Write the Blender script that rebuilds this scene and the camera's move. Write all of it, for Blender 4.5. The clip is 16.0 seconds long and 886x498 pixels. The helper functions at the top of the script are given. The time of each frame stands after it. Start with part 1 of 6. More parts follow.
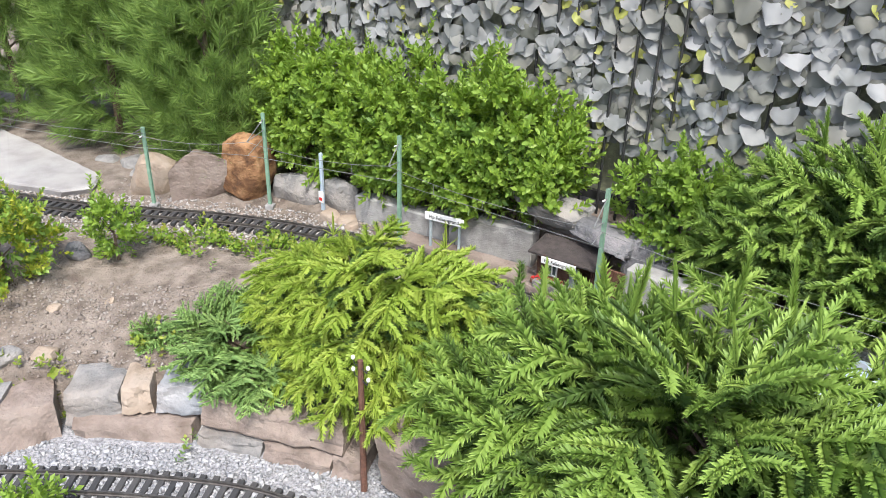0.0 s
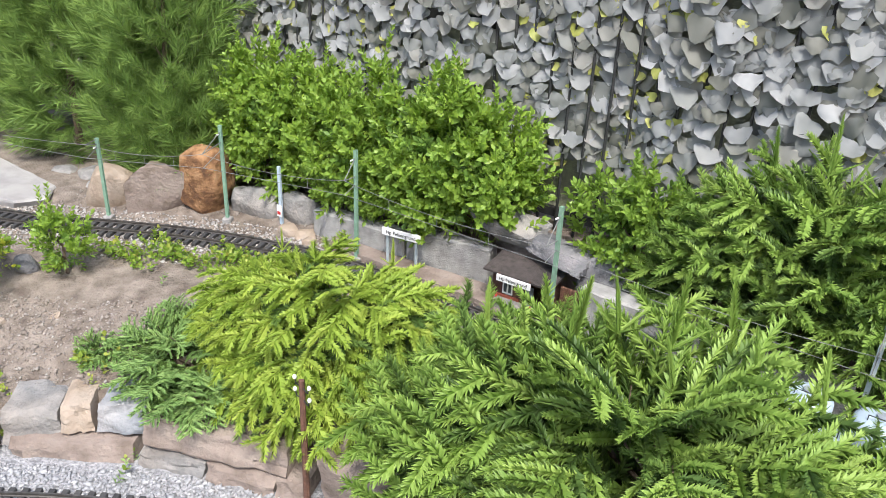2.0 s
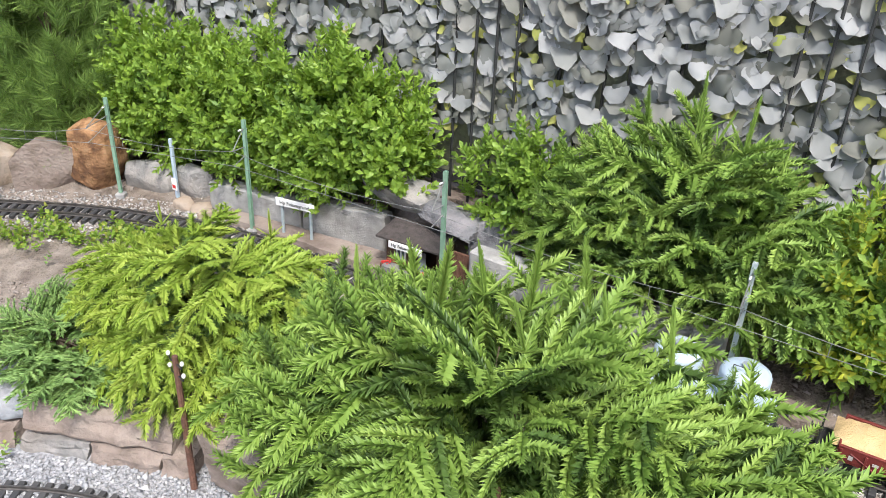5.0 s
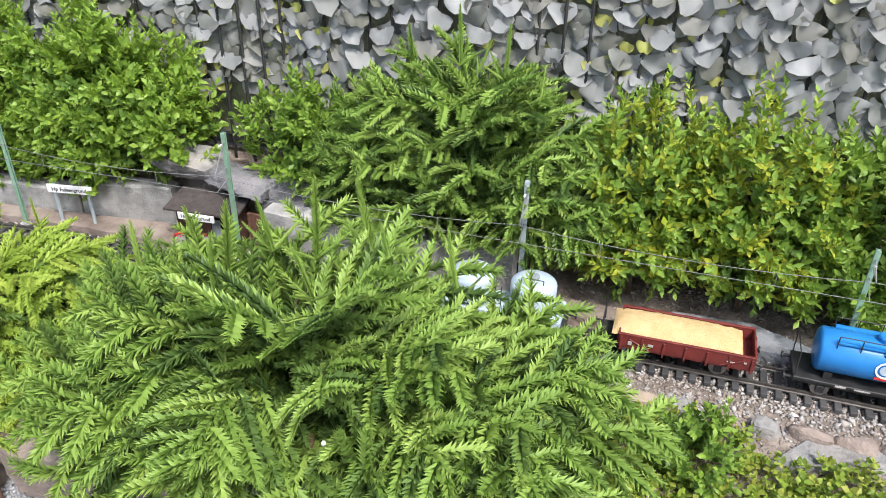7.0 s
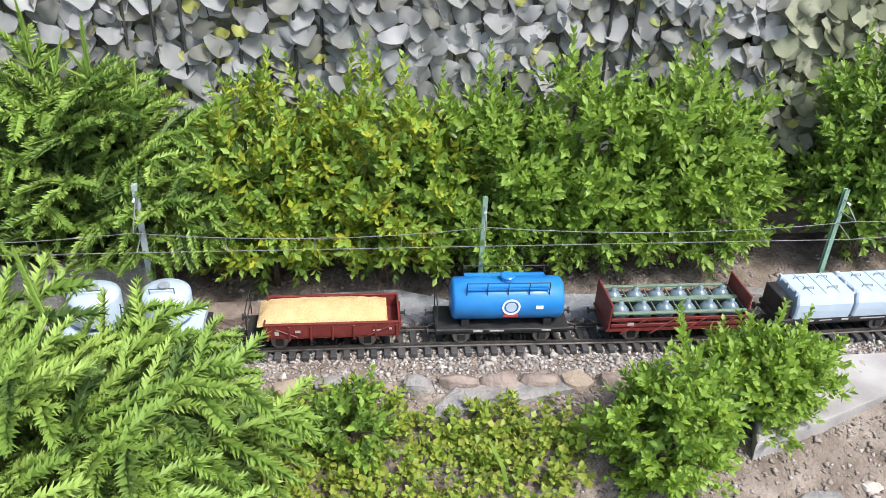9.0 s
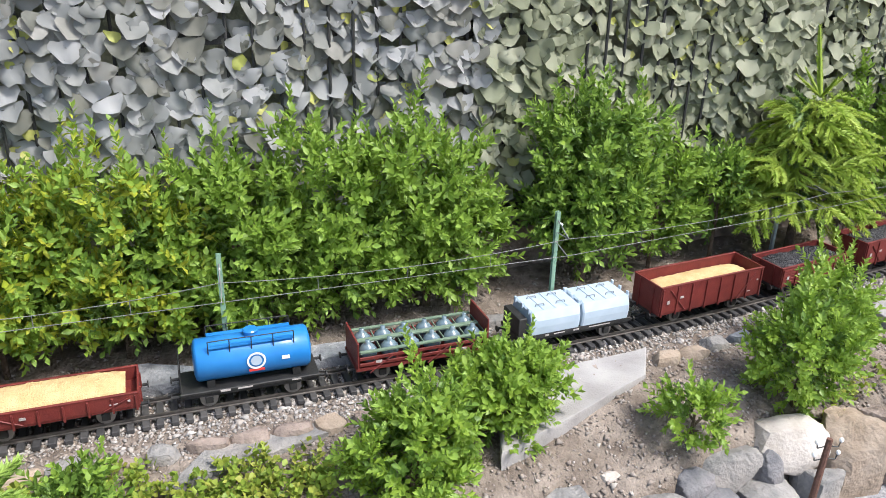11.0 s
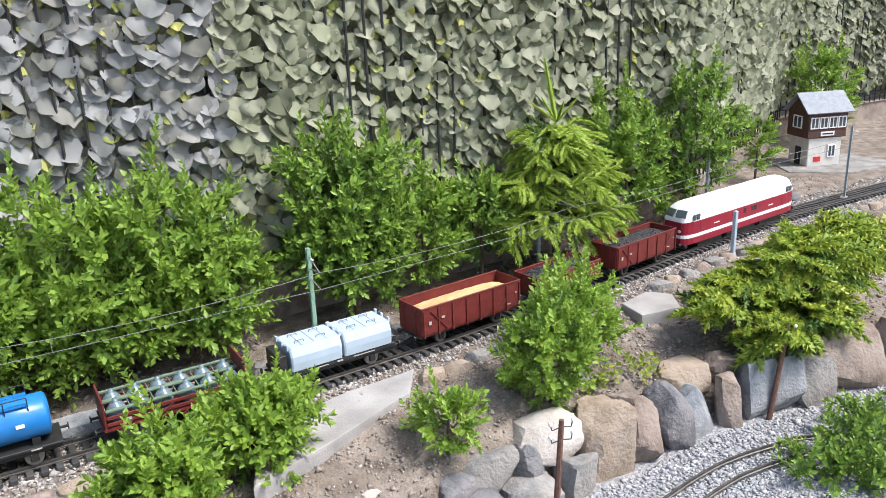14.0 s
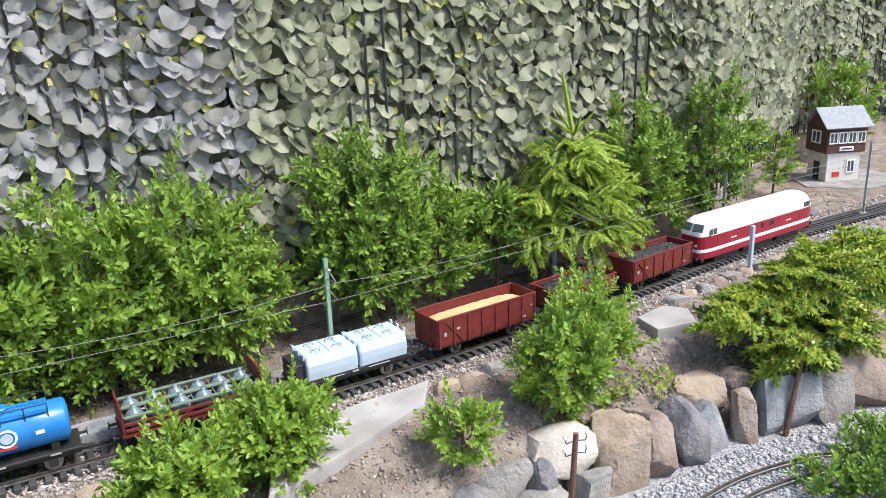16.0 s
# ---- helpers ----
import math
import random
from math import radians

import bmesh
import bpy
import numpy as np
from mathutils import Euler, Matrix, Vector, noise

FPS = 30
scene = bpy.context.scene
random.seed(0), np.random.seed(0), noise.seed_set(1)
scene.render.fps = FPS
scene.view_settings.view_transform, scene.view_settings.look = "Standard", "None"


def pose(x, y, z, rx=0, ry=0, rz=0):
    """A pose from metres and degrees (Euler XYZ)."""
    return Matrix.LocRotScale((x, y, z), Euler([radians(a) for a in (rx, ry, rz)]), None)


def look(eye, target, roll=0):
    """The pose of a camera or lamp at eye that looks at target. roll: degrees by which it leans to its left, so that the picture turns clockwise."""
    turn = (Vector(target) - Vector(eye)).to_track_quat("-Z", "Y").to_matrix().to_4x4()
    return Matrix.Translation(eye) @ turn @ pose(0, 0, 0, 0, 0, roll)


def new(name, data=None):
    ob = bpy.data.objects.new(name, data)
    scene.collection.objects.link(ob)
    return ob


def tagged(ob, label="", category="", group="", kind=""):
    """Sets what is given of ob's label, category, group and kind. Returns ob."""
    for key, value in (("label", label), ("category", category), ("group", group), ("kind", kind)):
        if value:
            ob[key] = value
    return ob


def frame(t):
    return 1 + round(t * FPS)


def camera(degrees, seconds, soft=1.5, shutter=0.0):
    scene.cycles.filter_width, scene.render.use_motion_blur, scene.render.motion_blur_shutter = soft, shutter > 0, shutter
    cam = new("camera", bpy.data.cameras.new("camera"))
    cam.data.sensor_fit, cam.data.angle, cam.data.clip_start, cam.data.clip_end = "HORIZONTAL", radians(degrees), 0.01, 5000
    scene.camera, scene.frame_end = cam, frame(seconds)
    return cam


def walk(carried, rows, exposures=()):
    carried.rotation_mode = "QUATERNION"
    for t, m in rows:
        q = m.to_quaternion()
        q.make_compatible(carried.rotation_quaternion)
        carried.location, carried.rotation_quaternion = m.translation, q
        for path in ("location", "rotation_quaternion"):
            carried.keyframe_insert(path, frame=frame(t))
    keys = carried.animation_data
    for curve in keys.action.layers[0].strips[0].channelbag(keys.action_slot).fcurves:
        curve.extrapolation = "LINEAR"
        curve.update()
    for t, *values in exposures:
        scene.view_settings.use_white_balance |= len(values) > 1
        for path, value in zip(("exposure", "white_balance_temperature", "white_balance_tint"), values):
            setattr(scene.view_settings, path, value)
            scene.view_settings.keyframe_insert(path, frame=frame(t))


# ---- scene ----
cam = camera(59.0, 16.0, soft=0.9)
PATH = [
    (0, (-0.061, 0.685, 0.818), (-1.098, 2.133, -0.092), 1.5),
    (0.5, (-0.055, 0.697, 0.822), (-1.076, 2.168, -0.069), 2.2),
    (1, (-0.053, 0.706, 0.824), (-1.092, 2.174, -0.05), 1.9),
    (1.5, (-0.037, 0.726, 0.819), (-1.072, 2.193, -0.063), 2.4),
    (2, (-0.027, 0.738, 0.818), (-1.039, 2.222, -0.063), 2.6),
    (2.5, (-0.029, 0.739, 0.82), (-1.037, 2.226, -0.058), 3.2),
    (3, (-0.027, 0.738, 0.825), (-1.044, 2.226, -0.042), 3.0),
    (3.5, (-0.019, 0.746, 0.837), (-1.04, 2.225, -0.04), 1.8),
    (4, (0.018, 0.78, 0.839), (-0.948, 2.274, -0.076), 1.2),
    (4.2, (0.037, 0.792, 0.833), (-0.893, 2.3, -0.095), 1.9),
    (6.3, (0.092, 0.81, 0.815), (-0.655, 2.375, -0.18), 0.2),
    (6.5, (0.106, 0.811, 0.815), (-0.567, 2.399, -0.198), 0.0),
    (7, (0.129, 0.811, 0.823), (-0.326, 2.454, -0.222), 0.9),
    (7.5, (0.172, 0.82, 0.802), (-0.127, 2.505, -0.235), 0.6),
    (8, (0.244, 0.842, 0.805), (0.094, 2.544, -0.235), -0.1),
    (8.5, (0.257, 0.843, 0.781), (0.317, 2.574, -0.22), 1.8),
    (9, (0.262, 0.847, 0.775), (0.51, 2.557, -0.231), 2.4),
    (9.5, (0.268, 0.846, 0.772), (0.558, 2.563, -0.212), 3.2),
    (10, (0.279, 0.843, 0.76), (0.786, 2.538, -0.173), 5.2),
    (10.2, (0.293, 0.841, 0.76), (0.87, 2.526, -0.15), 5.0),
    (12.3, (0.488, 0.608, 0.671), (1.261, 2.35, 0.064), -0.7),
    (12.5, (0.488, 0.606, 0.678), (1.273, 2.344, 0.078), -0.6),
    (13, (0.498, 0.594, 0.677), (1.381, 2.279, 0.057), -1.2),
    (13.5, (0.521, 0.59, 0.677), (1.506, 2.225, 0.08), -1.9),
    (14, (0.545, 0.605, 0.671), (1.567, 2.213, 0.062), -2.3),
    (14.5, (0.542, 0.606, 0.676), (1.544, 2.234, 0.087), -2.1),
    (15, (0.539, 0.6, 0.673), (1.522, 2.24, 0.087), -2.8),
    (15.5, (0.536, 0.598, 0.671), (1.512, 2.245, 0.093), -2.2),
    (16, (0.54, 0.6, 0.675), (1.534, 2.235, 0.094), -2.0),
]
walk(cam, [(t, look(eye, target, roll)) for t, eye, target, roll in PATH])

# world, sun, exposure
world = bpy.data.worlds.new("world")
scene.world = world
world.use_nodes = True
wn = world.node_tree.nodes
sky = wn.new("ShaderNodeTexSky")
sky.sky_type = "NISHITA"
sky.sun_disc = False
SUN_EL, SUN_AZ = 57.0, -50.0  # azimuth measured from +x towards +y
sky.sun_elevation = radians(SUN_EL)
sky.sun_rotation = radians(90 - SUN_AZ)
sky.dust_density = 3.0
wn["Background"].inputs["Strength"].default_value = 0.15
world.node_tree.links.new(sky.outputs[0], wn["Background"].inputs["Color"])
sun = new("sun", bpy.data.lights.new("sun", "SUN"))
sun.data.energy = 2.3
sun.data.angle = radians(12)
sun.data.color = (1.0, 0.98, 0.94)
sun.matrix_world = look((math.cos(radians(SUN_AZ)) * 5, math.sin(radians(SUN_AZ)) * 5, 5 * math.tan(radians(SUN_EL))), (0, 0, 0))
scene.view_settings.exposure = 1.0


# ---- materials ----
def mat(name, stops, rough=0.7, scale=40.0, bump=0.0, bump_scale=200.0, metal=0.0, by="noise", trans=0.0, detail=6.0, spec=0.4, stain=0.0, stain_col=(0.1, 0.08, 0.06)):
    """A node material: colours from noise, from each island or from each object, with stains and fine relief."""
    m = bpy.data.materials.new(name)
    m.use_nodes = True
    nt = m.node_tree
    n, l = nt.nodes, nt.links
    bsdf = n["Principled BSDF"]
    co = n.new("ShaderNodeTexCoord")
    ramp = n.new("ShaderNodeValToRGB")
    el = ramp.color_ramp.elements
    while len(el) < len(stops):
        el.new(0.5)
    lo, hi = (0.0, 1.0) if by != "noise" else (0.32, 0.68)
    for i, c in enumerate(stops):
        el[i].position = lo + (hi - lo) * i / max(1, len(stops) - 1)
        el[i].color = (*c, 1)
    if by == "noise":
        tex = n.new("ShaderNodeTexNoise")
        tex.inputs["Scale"].default_value = scale
        tex.inputs["Detail"].default_value = detail
        l.new(co.outputs["Object"], tex.inputs["Vector"])
        l.new(tex.outputs[0], ramp.inputs[0])
    elif by == "island":
        geo = n.new("ShaderNodeNewGeometry")
        l.new(geo.outputs["Random Per Island"], ramp.inputs[0])
    else:
        info = n.new("ShaderNodeObjectInfo")
        l.new(info.outputs["Random"], ramp.inputs[0])
    colour = ramp.outputs[0]
    if stain > 0:
        st = n.new("ShaderNodeTexNoise")
        st.inputs["Scale"].default_value = scale * 0.21
        st.inputs["Detail"].default_value = 8
        l.new(co.outputs["Object"], st.inputs["Vector"])
        sr = n.new("ShaderNodeMapRange")
        sr.inputs[1].default_value, sr.inputs[2].default_value, sr.inputs[4].default_value = 0.48, 0.7, stain
        l.new(st.outputs[0], sr.inputs[0])
        mx = n.new("ShaderNodeMix")
        mx.data_type = "RGBA"
        l.new(sr.outputs[0], mx.inputs[0])
        l.new(colour, mx.inputs[6])
        mx.inputs[7].default_value = (*stain_col, 1)
        colour = mx.outputs[2]
    l.new(colour, bsdf.inputs["Base Color"])
    bsdf.inputs["Roughness"].default_value = rough
    bsdf.inputs["Metallic"].default_value = metal
    bsdf.inputs["Specular IOR Level"].default_value = spec
    if bump > 0:
        bt = n.new("ShaderNodeTexNoise")
        bt.inputs["Scale"].default_value = bump_scale
        bt.inputs["Detail"].default_value = 5
        l.new(co.outputs["Object"], bt.inputs["Vector"])
        bp = n.new("ShaderNodeBump")
        bp.inputs["Strength"].default_value = bump
        bp.inputs["Distance"].default_value = 0.007
        l.new(bt.outputs[0], bp.inputs["Height"])
        l.new(bp.outputs[0], bsdf.inputs["Normal"])
    if trans > 0:
        tr = n.new("ShaderNodeBsdfTranslucent")
        l.new(colour, tr.inputs["Color"])
        ms = n.new("ShaderNodeMixShader")
        ms.inputs[0].default_value = trans
        l.new(bsdf.outputs[0], ms.inputs[1])
        l.new(tr.outputs[0], ms.inputs[2])
        l.new(ms.outputs[0], n["Material Output"].inputs["Surface"])
    return m


M = {
    "soil": mat("soil", [(0.12, 0.095, 0.078), (0.21, 0.175, 0.147), (0.29, 0.247, 0.21)], 0.95, 26, 0.9, 160, stain=0.5, stain_col=(0.13, 0.1, 0.075)),
    "ballast": mat("ballast", [(0.19, 0.18, 0.17), (0.38, 0.36, 0.34), (0.27, 0.25, 0.235), (0.5, 0.48, 0.46), (0.31, 0.26, 0.225)], 0.9, by="island"),
    "chippings": mat("chippings", [(0.22, 0.225, 0.235), (0.38, 0.385, 0.4), (0.29, 0.295, 0.31), (0.5, 0.5, 0.51)], 0.85, by="island"),
    "chipping_bed": mat("chipping_bed", [(0.18, 0.18, 0.19), (0.32, 0.32, 0.335), (0.44, 0.44, 0.455)], 0.9, 150, 0.9, 220),
    "pebble": mat("pebble", [(0.17, 0.14, 0.12), (0.29, 0.25, 0.22), (0.22, 0.185, 0.16), (0.38, 0.35, 0.32)], 0.9, by="island"),
    "rock_grey": mat("rock_grey", [(0.156, 0.156, 0.156), (0.25, 0.242, 0.234), (0.328, 0.312, 0.296)], 0.85, 22, 0.7, 130, stain=0.45, stain_col=(0.187, 0.148, 0.117)),
    "rock_brown": mat("rock_brown", [(0.172, 0.133, 0.109), (0.281, 0.226, 0.195), (0.335, 0.281, 0.242)], 0.88, 20, 0.7, 120, stain=0.4, stain_col=(0.133, 0.101, 0.0858)),
    "rock_tan": mat("rock_tan", [(0.265, 0.203, 0.148), (0.359, 0.289, 0.226), (0.406, 0.343, 0.281)], 0.88, 18, 0.6, 120, stain=0.4, stain_col=(0.218, 0.156, 0.117)),
    "rock_pale": mat("rock_pale", [(0.351, 0.312, 0.273), (0.484, 0.445, 0.406), (0.546, 0.515, 0.484)], 0.85, 16, 0.5, 120, stain=0.35, stain_col=(0.281, 0.226, 0.187)),
    "rock_rust": mat("rock_rust", [(0.09, 0.045, 0.025), (0.172, 0.0858, 0.039), (0.328, 0.179, 0.0858), (0.39, 0.234, 0.125)], 0.9, 34, 0.9, 120, stain=0.5, stain_col=(0.156, 0.078, 0.039)),
    "rock_dark": mat("rock_dark", [(0.1, 0.1, 0.11), (0.17, 0.17, 0.18), (0.23, 0.22, 0.23)], 0.8, 24, 0.7, 140, stain=0.3, stain_col=(0.2, 0.17, 0.15)),
    "rock_blue": mat("rock_blue", [(0.15, 0.165, 0.185), (0.24, 0.26, 0.285), (0.32, 0.335, 0.355)], 0.8, 22, 0.6, 140, stain=0.3, stain_col=(0.3, 0.24, 0.2)),
    "concrete": mat("concrete", [(0.24, 0.235, 0.23), (0.33, 0.325, 0.315), (0.42, 0.41, 0.4)], 0.9, 30, 0.5, 260, stain=0.5, stain_col=(0.27, 0.25, 0.22)),
    "paving": mat("paving", [(0.27, 0.26, 0.255), (0.34, 0.33, 0.325), (0.39, 0.38, 0.37)], 0.85, 14, 0.25, 300, stain=0.3, stain_col=(0.24, 0.21, 0.19)),
    "boxleaf": mat("boxleaf", [(0.147, 0.242, 0.035), (0.226, 0.363, 0.050), (0.294, 0.440, 0.070), (0.181, 0.297, 0.040)], 0.4, by="island", trans=0.36, spec=0.4),
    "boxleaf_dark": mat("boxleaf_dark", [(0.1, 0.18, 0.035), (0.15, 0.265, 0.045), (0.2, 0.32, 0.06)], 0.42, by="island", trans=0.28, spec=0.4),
    "boxleaf_yellow": mat("boxleaf_yellow", [(0.192, 0.275, 0.030), (0.328, 0.407, 0.040), (0.475, 0.484, 0.060), (0.226, 0.330, 0.035)], 0.42, by="island", trans=0.32, spec=0.4),
    "boxleaf_fresh": mat("boxleaf_fresh", [(0.181, 0.297, 0.040), (0.271, 0.418, 0.055), (0.350, 0.495, 0.075), (0.226, 0.352, 0.045)], 0.4, by="island", trans=0.38),
    "boxleaf_young": mat("boxleaf_young", [(0.2, 0.33, 0.05), (0.28, 0.42, 0.08), (0.24, 0.37, 0.05)], 0.45, by="island", trans=0.38),
    "needle": mat("needle", [(0.17, 0.28, 0.05), (0.25, 0.385, 0.075), (0.32, 0.45, 0.1)], 0.55, by="island", trans=0.25),
    # older needles, and the shade inside conifers put into colour
    "needle_old_shaded": mat("needle_old_shaded", [(0.07, 0.13, 0.03), (0.11, 0.19, 0.04), (0.15, 0.24, 0.05)], 0.55, by="island", trans=0.2),
    "needle_bright": mat("needle_bright", [(0.3, 0.42, 0.06), (0.39, 0.52, 0.085), (0.47, 0.57, 0.11)], 0.55, by="island", trans=0.42),
    "needle_pine": mat("needle_pine", [(0.12, 0.205, 0.05), (0.19, 0.3, 0.07), (0.25, 0.37, 0.085)], 0.55, by="island", trans=0.2),
    "needle_blue": mat("needle_blue", [(0.2, 0.33, 0.1), (0.27, 0.43, 0.14), (0.34, 0.49, 0.16)], 0.55, by="island", trans=0.2),
    "yewleaf": mat("yewleaf", [(0.17, 0.26, 0.03), (0.28, 0.38, 0.045), (0.42, 0.48, 0.06)], 0.5, by="island", trans=0.3),
    "creeper": mat("creeper", [(0.12, 0.2, 0.03), (0.26, 0.36, 0.05), (0.34, 0.36, 0.07), (0.2, 0.3, 0.04)], 0.5, by="island", trans=0.3),
    "bark": mat("bark", [(0.09, 0.065, 0.045), (0.17, 0.125, 0.09)], 0.9, 120, 0.8, 300),
    "net_grey": mat("net_grey", [(0.209, 0.220, 0.216), (0.332, 0.345, 0.347), (0.431, 0.439, 0.446), (0.284, 0.295, 0.282), (0.185, 0.188, 0.157), (0.382, 0.376, 0.353)], 0.6, by="island", trans=0.36),
    "net_green": mat("net_green", [(0.19, 0.207, 0.129), (0.291, 0.314, 0.213), (0.381, 0.392, 0.291), (0.235, 0.258, 0.168), (0.146, 0.162, 0.0952)], 0.6, by="island", trans=0.3),
    "net_yellow": mat("net_yellow", [(0.36, 0.38, 0.09), (0.46, 0.46, 0.14), (0.3, 0.35, 0.08)], 0.5, by="island", trans=0.3),
    "gap_olive": mat("gap_olive", [(0.2, 0.21, 0.17), (0.34, 0.36, 0.24)], 0.9, 60, 0.3, 200),
    "iron": mat("iron", [(0.02, 0.022, 0.022), (0.04, 0.04, 0.04)], 0.5, 60, 0.2, 300),
    "mast_green": mat("mast_green", [(0.16, 0.28, 0.2), (0.22, 0.35, 0.26)], 0.5, 90, 0.15, 300, stain=0.3, stain_col=(0.2, 0.22, 0.18)),
    "mast_grey": mat("mast_grey", [(0.3, 0.36, 0.38), (0.4, 0.45, 0.47)], 0.5, 90, 0.15, 300),
    "wire": mat("wire", [(0.14, 0.145, 0.14), (0.22, 0.225, 0.22)], 0.6, 60, metal=0.0),
    "rail": mat("rail", [(0.09, 0.08, 0.075), (0.15, 0.14, 0.13)], 0.45, 80, metal=0.6),
    "sleeper": mat("sleeper", [(0.04, 0.04, 0.042), (0.07, 0.068, 0.068)], 0.7, by="object"),
    "timber": mat("timber", [(0.1, 0.05, 0.035), (0.17, 0.085, 0.06)], 0.7, 130, 0.4, 300),
    "porcelain": mat("porcelain", [(0.8, 0.8, 0.78), (0.86, 0.86, 0.85)], 0.25, 30),
    "white": mat("white", [(0.78, 0.78, 0.77), (0.84, 0.84, 0.83)], 0.35, 25, stain=0.1, stain_col=(0.6, 0.58, 0.55)),
    "loco_red": mat("loco_red", [(0.23, 0.014, 0.03), (0.3, 0.02, 0.042)], 0.3, 30, stain=0.15, stain_col=(0.17, 0.02, 0.025)),
    "wagon_red": mat("wagon_red", [(0.125, 0.02, 0.018), (0.175, 0.03, 0.025)], 0.55, 50, 0.15, 300, stain=0.35, stain_col=(0.085, 0.022, 0.018)),
    "black": mat("black", [(0.015, 0.015, 0.016), (0.03, 0.03, 0.03)], 0.55, 60, 0.1, 300),
    "steel": mat("steel", [(0.2, 0.2, 0.2), (0.3, 0.29, 0.28)], 0.4, 60, metal=0.8),
    "coal": mat("coal", [(0.02, 0.02, 0.023), (0.05, 0.05, 0.055), (0.085, 0.085, 0.09)], 0.5, by="island"),
    "sand": mat("sand", [(0.6, 0.42, 0.2), (0.72, 0.53, 0.28)], 0.95, 60, 0.7, 500, stain=0.3, stain_col=(0.52, 0.34, 0.14)),
    "container": mat("container", [(0.38, 0.47, 0.56), (0.44, 0.53, 0.62)], 0.4, 40, stain=0.15, stain_col=(0.32, 0.38, 0.44)),
    "tank_blue": mat("tank_blue", [(0.015, 0.16, 0.45), (0.025, 0.2, 0.52)], 0.3, 30, stain=0.15, stain_col=(0.02, 0.11, 0.3)),
    "jar_glass": mat("jar_glass", [(0.1, 0.15, 0.18), (0.16, 0.22, 0.25)], 0.12, 60, spec=0.8),
    "straw": mat("straw", [(0.11, 0.17, 0.12), (0.16, 0.22, 0.16)], 0.7, 80),
    "glass": mat("glass", [(0.05, 0.07, 0.08), (0.09, 0.11, 0.12)], 0.06, 20, spec=0.9),
    "hut_wood": mat("hut_wood", [(0.07, 0.035, 0.025), (0.12, 0.06, 0.045)], 0.75, 90, 0.3, 300),
    "hut_roof": mat("hut_roof", [(0.05, 0.042, 0.04), (0.09, 0.075, 0.07)], 0.85, 70, 0.5, 400),
    "brick_red": mat("brick_red", [(0.25, 0.07, 0.045), (0.36, 0.11, 0.07)], 0.85, by="object"),
    "slate": mat("slate", [(0.2, 0.225, 0.26), (0.27, 0.3, 0.34)], 0.6, 60, 0.3, 300),
    "render_wall": mat("render_wall", [(0.6, 0.58, 0.53), (0.7, 0.68, 0.64)], 0.9, 40, 0.3, 300, stain=0.3, stain_col=(0.48, 0.45, 0.4)),
    "red_paint": mat("red_paint", [(0.5, 0.03, 0.03), (0.58, 0.05, 0.04)], 0.4, 40),
    "mark": mat("mark", [(0.32, 0.29, 0.28), (0.5, 0.47, 0.45)], 0.6, 600),
    "ink": mat("ink", [(0.02, 0.02, 0.02), (0.03, 0.03, 0.03)], 0.6, 40),
}


# ---- helpers for shapes ----
def mesh_of(bm, name, smooth=False):
    me = bpy.data.meshes.new(name)
    bm.to_mesh(me)
    bm.free()
    if smooth:
        me.polygons.foreach_set("use_smooth", [True] * len(me.polygons))
    return me


def part(name, bm, material, parent=None, label="", smooth=False):
    """Links a bmesh as one mesh object under a thing or a part."""
    ob = new(name, mesh_of(bm, name, smooth) if isinstance(bm, bmesh.types.BMesh) else bm)
    if material and not ob.data.materials:
        ob.data.materials.append(material)
    if parent:
        ob.parent = parent
    if label:
        tagged(ob, label)
    return ob


def thing(name, m, label, category, group="", kind=""):
    ob = new(name)
    ob.matrix_world = m
    ob.empty_display_size = 0.02
    return tagged(ob, label, category, group, kind)


def box(bm, x0, x1, y0, y1, z0, z1, bev=0.0, m=None):
    mm = Matrix.Translation(((x0 + x1) / 2, (y0 + y1) / 2, (z0 + z1) / 2)) @ Matrix.Diagonal((x1 - x0, y1 - y0, z1 - z0, 1))
    r = bmesh.ops.create_cube(bm, size=1, matrix=(m @ mm) if m else mm)
    if bev > 0:
        es = list({e for v in r["verts"] for e in v.link_edges})
        bmesh.ops.bevel(bm, geom=es, offset=bev, segments=1, affect="EDGES")
    return bm


def rod(bm, a, b, r0, r1=None, seg=8):
    a, b = Vector(a), Vector(b)
    d = b - a
    m = Matrix.Translation((a + b) / 2) @ d.to_track_quat("Z", "Y").to_matrix().to_4x4()
    bmesh.ops.create_cone(bm, cap_ends=True, segments=seg, radius1=r0, radius2=r0 if r1 is None else r1, depth=d.length, matrix=m)
    return bm


def B():
    return bmesh.new()


def loft(bm, sections, close=True):
    """Skins rings of equal length, with the ends closed."""
    rings = [[bm.verts.new(p) for p in s] for s in sections]
    k = len(rings[0])
    for a, b in zip(rings, rings[1:]):
        for i in range(k):
            j = (i + 1) % k
            bm.faces.new((a[i], a[j], b[j], b[i]))
    if close:
        bm.faces.new(list(reversed(rings[0])))
        bm.faces.new(rings[-1])
    bmesh.ops.recalc_face_normals(bm, faces=bm.faces)
    return bm


